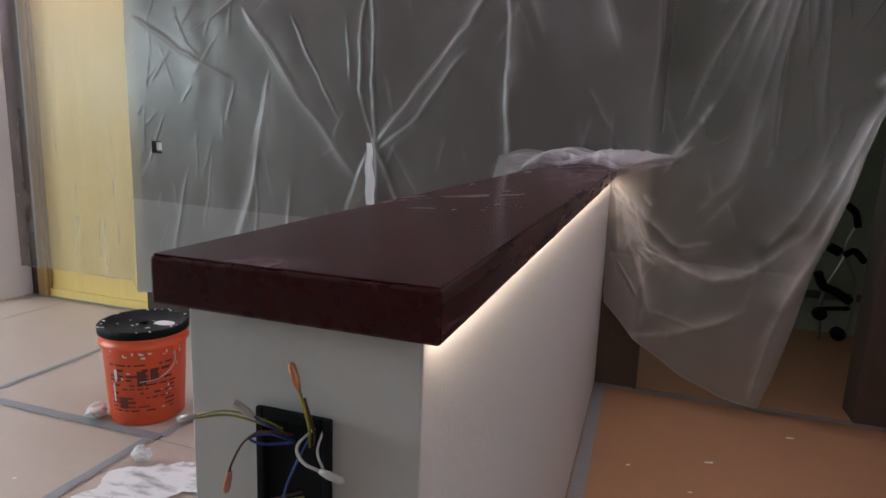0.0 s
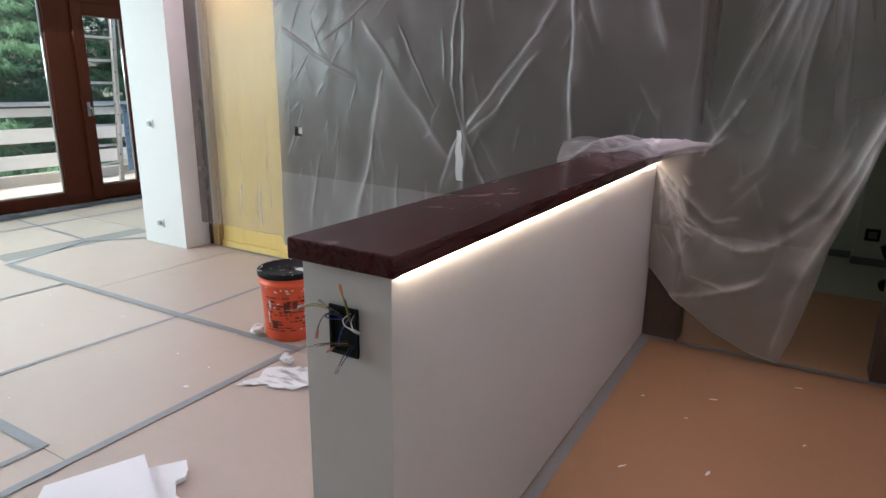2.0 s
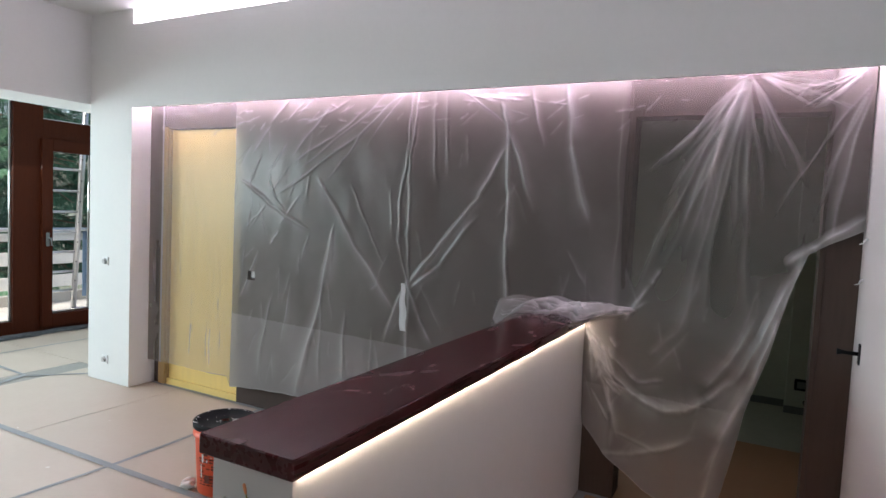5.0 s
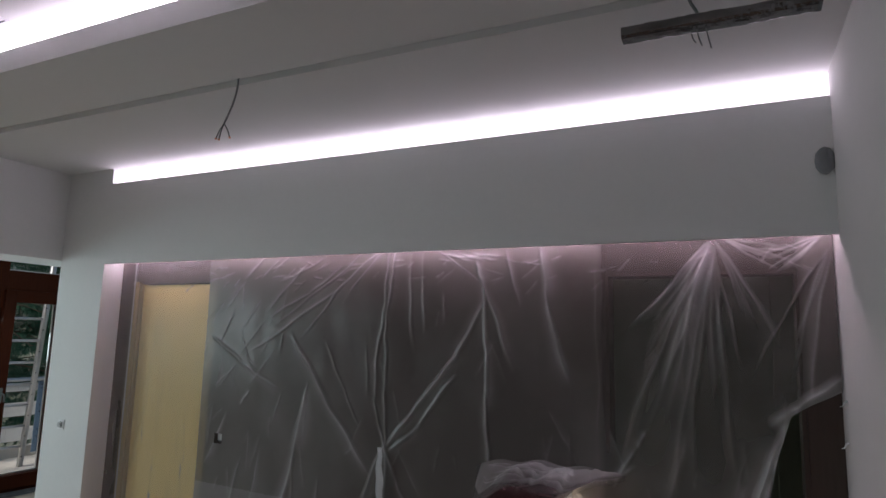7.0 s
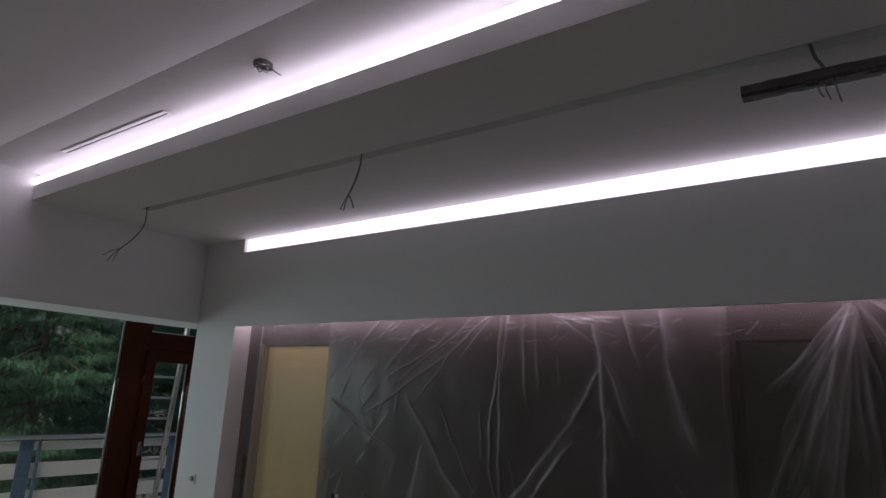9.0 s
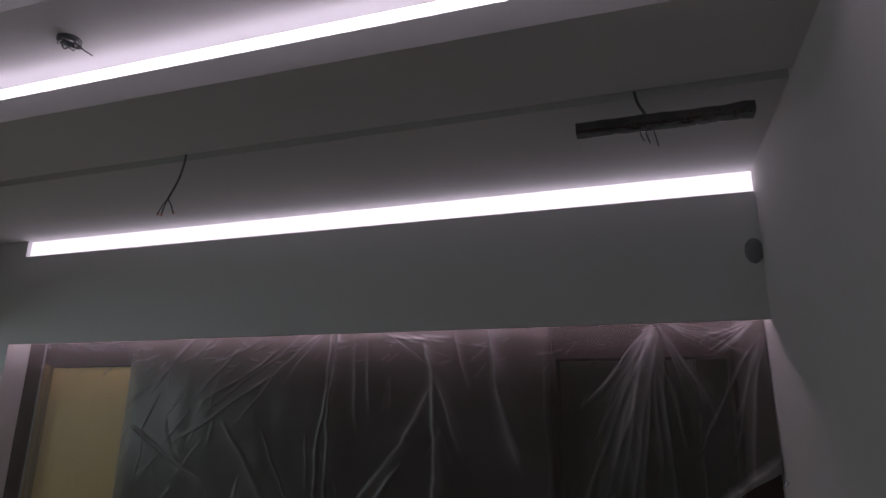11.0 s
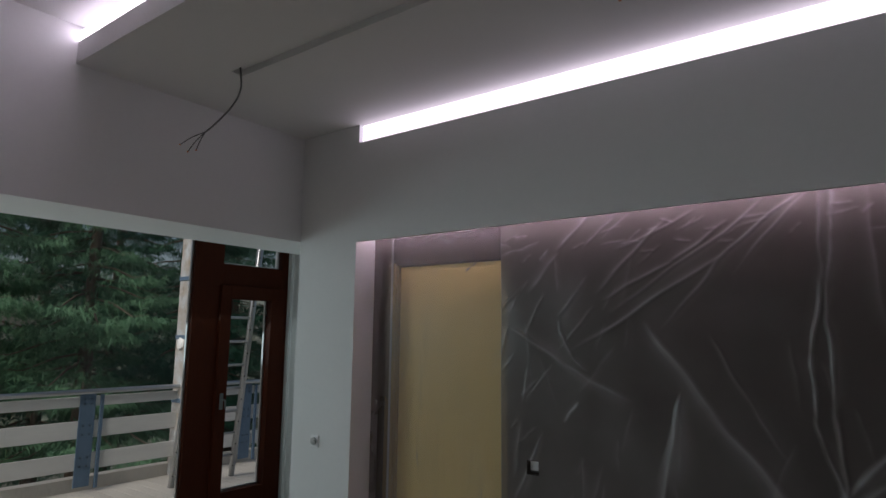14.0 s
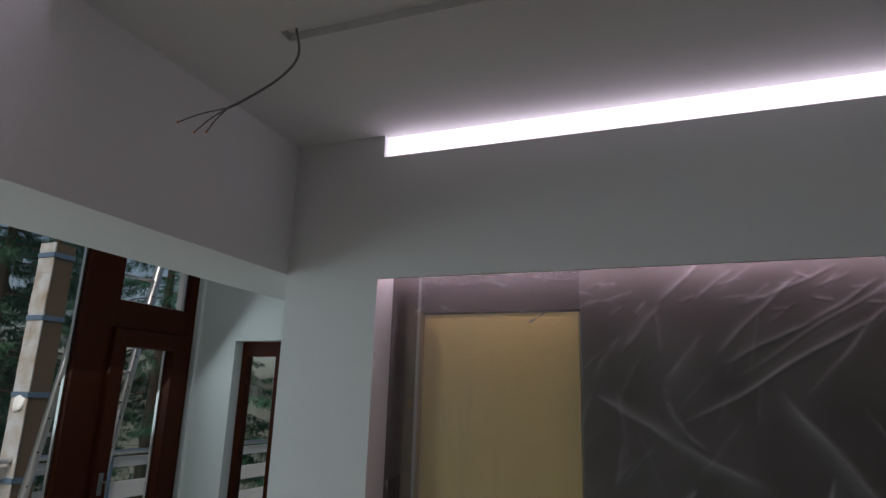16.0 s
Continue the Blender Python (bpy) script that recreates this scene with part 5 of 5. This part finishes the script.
def spruce(x, y, h, r, seed, mat, label, bare=0.12, dens=1.0):
    """A spruce: tapered trunk, drooping limbs and hanging sprays of needles."""
    rn = random.Random(seed)
    tr = thing("spruce_tree", (x, y, G), label, "tree", "spruces beyond the balcony")
    bm = bmesh.new()
    lean = (rn.uniform(-0.2, 0.2), rn.uniform(-0.2, 0.2))
    tube(bm, [(x + lean[0] * k / 8, y + lean[1] * k / 8, G + h * k / 8) for k in range(9)], [0.17 * (1 - k / 8.6) + 0.01 for k in range(9)], 10)
    limbs = []
    n = int(h * 9)
    for k in range(n):
        f = bare + (1 - bare) * (k + rn.random()) / n
        ln = r * (1 - f) ** 0.75 * rn.uniform(0.6, 1.1) + 0.15
        a = rn.uniform(0, 6.283)
        d = Vector((math.cos(a), math.sin(a), 0))
        o = Vector((x + lean[0] * f, y + lean[1] * f, G + h * f))
        pts = [o, o + d * ln * 0.4 + Vector((0, 0, -0.06 * ln)), o + d * ln * 0.75 + Vector((0, 0, -0.18 * ln)), o + d * ln + Vector((0, 0, -0.16 * ln))]
        limbs.append((pts, ln, d))
        tube(bm, pts, [0.028 * ln / r + 0.008, 0.02, 0.012, 0.004], 4, False)
    part("trunk", bm, M_BARK, tr)
    vs, fs = [], []
    for pts, ln, d in limbs:
        c = curve(pts, 4)
        side = Vector((-d.y, d.x, 0))
        for _ in range(int(ln * 135 * dens) + 12):
            t = rn.random() ** 0.7
            q = c[min(len(c) - 1, int(t * len(c)))]
            s = rn.uniform(-1, 1)
            w = (1 - 0.55 * t) * ln * 0.32 * s
            base = q + side * w + Vector((0, 0, -abs(w) * 0.3)) + Vector([rn.gauss(0, 0.035) for _ in range(3)])
            out = (d * rn.uniform(0.2, 0.9) + side * s * 0.8 + Vector((0, 0, rn.uniform(-1.0, -0.1)))).normalized()
            l2, b2 = rn.uniform(0.09, 0.23), rn.uniform(0.006, 0.014)
            cr = out.cross(Vector((rn.gauss(0, 1), rn.gauss(0, 1), rn.gauss(0, 1)))).normalized() * b2
            i = len(vs)
            vs += [base, base + out * l2 * 0.45 + cr, base + out * l2 + Vector((0, 0, -0.04)), base + out * l2 * 0.45 - cr]
            fs.append((i, i + 1, i + 2, i + 3))
            m2 = base + out * l2 * 0.35
            for sg in (-1, 1):
                o2 = (out * 0.7 + cr.normalized() * sg).normalized()
                c2 = o2.cross(out).normalized().cross(o2) * b2 * 0.6
                i = len(vs)
                vs += [m2, m2 + o2 * l2 * 0.3 + c2, m2 + o2 * l2 * 0.55, m2 + o2 * l2 * 0.3 - c2]
                fs.append((i, i + 1, i + 2, i + 3))
    me = bpy.data.meshes.new("crown")
    me.from_pydata([tuple(p) for p in vs], [], fs)
    me.materials.append(mat)
    cr = new("crown", me)
    cr.parent = tr
    cr.matrix_parent_inverse = tr.matrix_basis.inverted()


spruce(-12.2, 4.85, 12, 2.6, 1, M_NEEDLE2, "tall spruce with pale drooping twigs", 0.27)
spruce(-12.8, 2.9, 12, 2.6, 2, M_NEEDLE2, "tall spruce close to the balcony", 0.25)
spruce(-14.2, 7.8, 13, 2.8, 3, M_NEEDLE, "tall dark green spruce", 0.26)
spruce(-16.5, 5.8, 14, 3.2, 4, M_NEEDLE, "tall dark green spruce", 0.2, 0.8)
spruce(-16.0, 1.2, 14, 3.0, 5, M_NEEDLE, "tall dark green spruce", 0.2, 0.8)
spruce(-13.5, 11.0, 13, 2.8, 6, M_NEEDLE, "tall dark green spruce", 0.2)
spruce(-21.0, 9.5, 15, 3.4, 7, M_NEEDLE, "distant dark green spruce tree", 0.15, 0.6)
spruce(-21.5, 4.0, 15, 3.4, 8, M_NEEDLE, "distant dark green spruce tree", 0.15, 0.6)
spruce(-22.0, 14.5, 15, 3.4, 9, M_NEEDLE, "distant dark green spruce tree", 0.15, 0.6)
spruce(-15.0, 15.0, 14, 3.0, 10, M_NEEDLE, "tall dark green spruce", 0.2, 0.7)
spruce(-18.5, 3.3, 14, 3.2, 12, M_NEEDLE, "tall dark green spruce", 0.12, 0.7)
spruce(-18.5, 8.2, 14, 3.2, 13, M_NEEDLE, "tall dark green spruce", 0.12, 0.7)
spruce(-19.0, 12.2, 14, 3.2, 14, M_NEEDLE, "tall dark green spruce", 0.12, 0.7)
spruce(-9.5, 12.0, 12, 2.6, 11, M_NEEDLE, "tall spruce beyond the balcony", 0.2, 0.8)

# ---- the rack in the next room ----
rk = thing("exercise_machine", (1.27, 4.25, 0), "folded frame with black foam grips and pads in the next room", "exercise machine")


def grip(pts, r, mat=None, name="grip"):
    bm = bmesh.new()
    tube(bm, curve(pts, 5), r, 8)
    part(name, bm, mat or M_BLACK, rk)


grip([(1.35, 4.3, 0.0), (1.36, 4.3, 0.35), (1.27, 4.25, 0.55), (1.30, 4.22, 0.72)], 0.012, M_STEEL, "frame_tube")
grip([(1.20, 4.25, 0.0), (1.18, 4.24, 0.25), (1.24, 4.22, 0.45), (1.28, 4.22, 0.56)], 0.012, M_STEEL, "frame_tube")
grip([(1.30, 4.21, 0.70), (1.275, 4.2, 0.78), (1.225, 4.2, 0.825)], 0.020)
grip([(1.17, 4.2, 0.575), (1.23, 4.2, 0.545)], 0.028)
grip([(1.25, 4.2, 0.53), (1.30, 4.2, 0.56), (1.36, 4.2, 0.50)], 0.020)
grip([(1.13, 4.2, 0.42), (1.17, 4.2, 0.34), (1.24, 4.2, 0.31), (1.32, 4.2, 0.26)], 0.026)
grip([(1.17, 4.17, 0.17), (1.17, 4.22, 0.17)], 0.038, None, "wheel")
grip([(1.28, 4.17, 0.06), (1.28, 4.22, 0.06)], 0.04, None, "wheel")
grip([(1.18, 4.2, 0.20), (1.32, 4.2, 0.22)], 0.014)

# ---- floor boards and tape, laid last ----
def board(x0, x1, y0, y1, mat, k):
    z = -0.004 + 0.0012 * (k % 3)
    return part("board", boxes((x0 + 0.001, x1 - 0.001, y0 + 0.001, y1 - 0.001, -0.006, z), bevel=0.0008), mat, floor)


LAID = [(-0.256, -1.48, 0.326, 1.78), (-0.256, -1.48, 1.78, 3.0), (-1.48, -2.43, 0.63, 1.78), (-2.43, -3.575, 0.63, 1.78), (-3.575, -4.68, 0.63, 1.78),
        (-1.48, -2.42, 1.78, 3.0), (-2.42, -3.30, 1.78, 3.0), (-3.30, -4.45, 1.78, 3.0), (-1.675, -3.30, -0.9, 0.63), (-0.256, -1.48, -1.2, 0.326),
        (-1.48, -1.675, -1.2, 0.63), (-3.30, -4.68, -0.9, 0.63), (-4.68, -6.12, 1.185, 3.0), (-4.68, -6.12, -0.9, 1.185), (-4.45, -6.12, 3.0, 4.3)]
for k, (x0, x1, y0, y1) in enumerate(LAID):
    board(min(x0, x1), max(x0, x1), y0, y1, M_BOARD, k)
for k, (x0, x1, y0, y1) in enumerate([(-0.02, RIGHT, 1.3, 3.0), (-0.02, RIGHT, 0.0, 1.3), (-0.256, RIGHT, -7.0, 0.0), (-1.675, -0.256, -7.0, -1.2), (-4.1, -1.675, -7.0, -0.9), (-6.12, -4.1, -7.0, -0.9)]):
    board(x0, x1, y0, y1, M_KRAFT if k < 3 else M_BOARD, k)


def tape(a, b, w=0.045, lift=0.0):
    """A strip of tape from a to b, slightly wavy at its edges."""
    a, b, w = Vector((*a, 0)), Vector((*b, 0)), w * 0.85
    d = (b - a).normalized()
    s = Vector((-d.y, d.x, 0))
    n = max(2, int((b - a).length / 0.08))
    bm = bmesh.new()
    rows = []
    for k in range(n + 1):
        p = a.lerp(b, k / n)
        j = [0.003 * noise.noise((p.x * 9, p.y * 9, e)) for e in (0.1, 4.2)]
        z = 0.0005 + 0.0012 * abs(noise.noise((p.x * 6, p.y * 6, 2)))
        rows.append([bm.verts.new(p + s * (w / 2 + j[0]) + Vector((0, 0, z + lift))), bm.verts.new(p - s * (w / 2 + j[1]) + Vector((0, 0, z * 0.8 + lift)))])
    for p, q in zip(rows, rows[1:]):
        bm.faces.new((p[0], q[0], q[1], p[1])).smooth = True
    part("tape", bm, M_TAPE, floor)


tape((-1.675, 0.64), (-1.675, -0.9), 0.035)
tape((-1.66, 0.63), (-3.30, 0.60), 0.055, 0.001)
tape((-1.51, 1.76), (-1.47, -1.2), 0.045)
tape((-1.47, 0.326), (-0.256, 0.326), 0.06, 0.001)
tape((-2.47, 0.64), (-2.40, 1.80), 0.032)
tape((-1.48, 1.79), (-4.36, 1.75), 0.055, 0.001)
tape((-2.40, 1.80), (-2.42, 2.98), 0.035)
tape((-3.58, 0.66), (-3.57, 1.77), 0.032)
tape((-4.36, 1.76), (-4.60, 2.48), 0.045)
tape((-4.58, 2.46), (-4.25, 2.82), 0.03, 0.001)
tape((-6.0, 1.18), (-4.65, 1.19), 0.04)
tape((-4.68, -0.9), (-4.66, 1.20), 0.03, 0.001)
tape((-4.6, 2.48), (-5.9, 2.55), 0.035)
tape((-5.5, 1.2), (-5.5, 3.9), 0.03)
tape((-1.48, 1.80), (-1.48, 2.98), 0.04)
tape((-0.29, 0.6), (-0.29, 2.98), 0.05)
tape((0.010, 0.56), (0.010, 2.97), 0.055)
tape((0.03, 1.30), (RIGHT, 1.30), 0.05, 0.001)
tape((-0.02, 2.975), (RIGHT, 2.975), 0.04, 0.002)
tape((0.18, 3.17), (1.05, 3.17), 0.05)
tape((-3.63, 2.975), (-0.27, 2.975), 0.04, 0.002)
for k in range(30):
    spill("plaster_spill", (rnd.uniform(-4.0, -0.5), rnd.uniform(-0.2, 2.6)), rnd.uniform(0.004, 0.012), rnd.uniform(0.003, 0.008), rnd.uniform(0, 90), k + 20.5, "small white plaster splash on the boards")
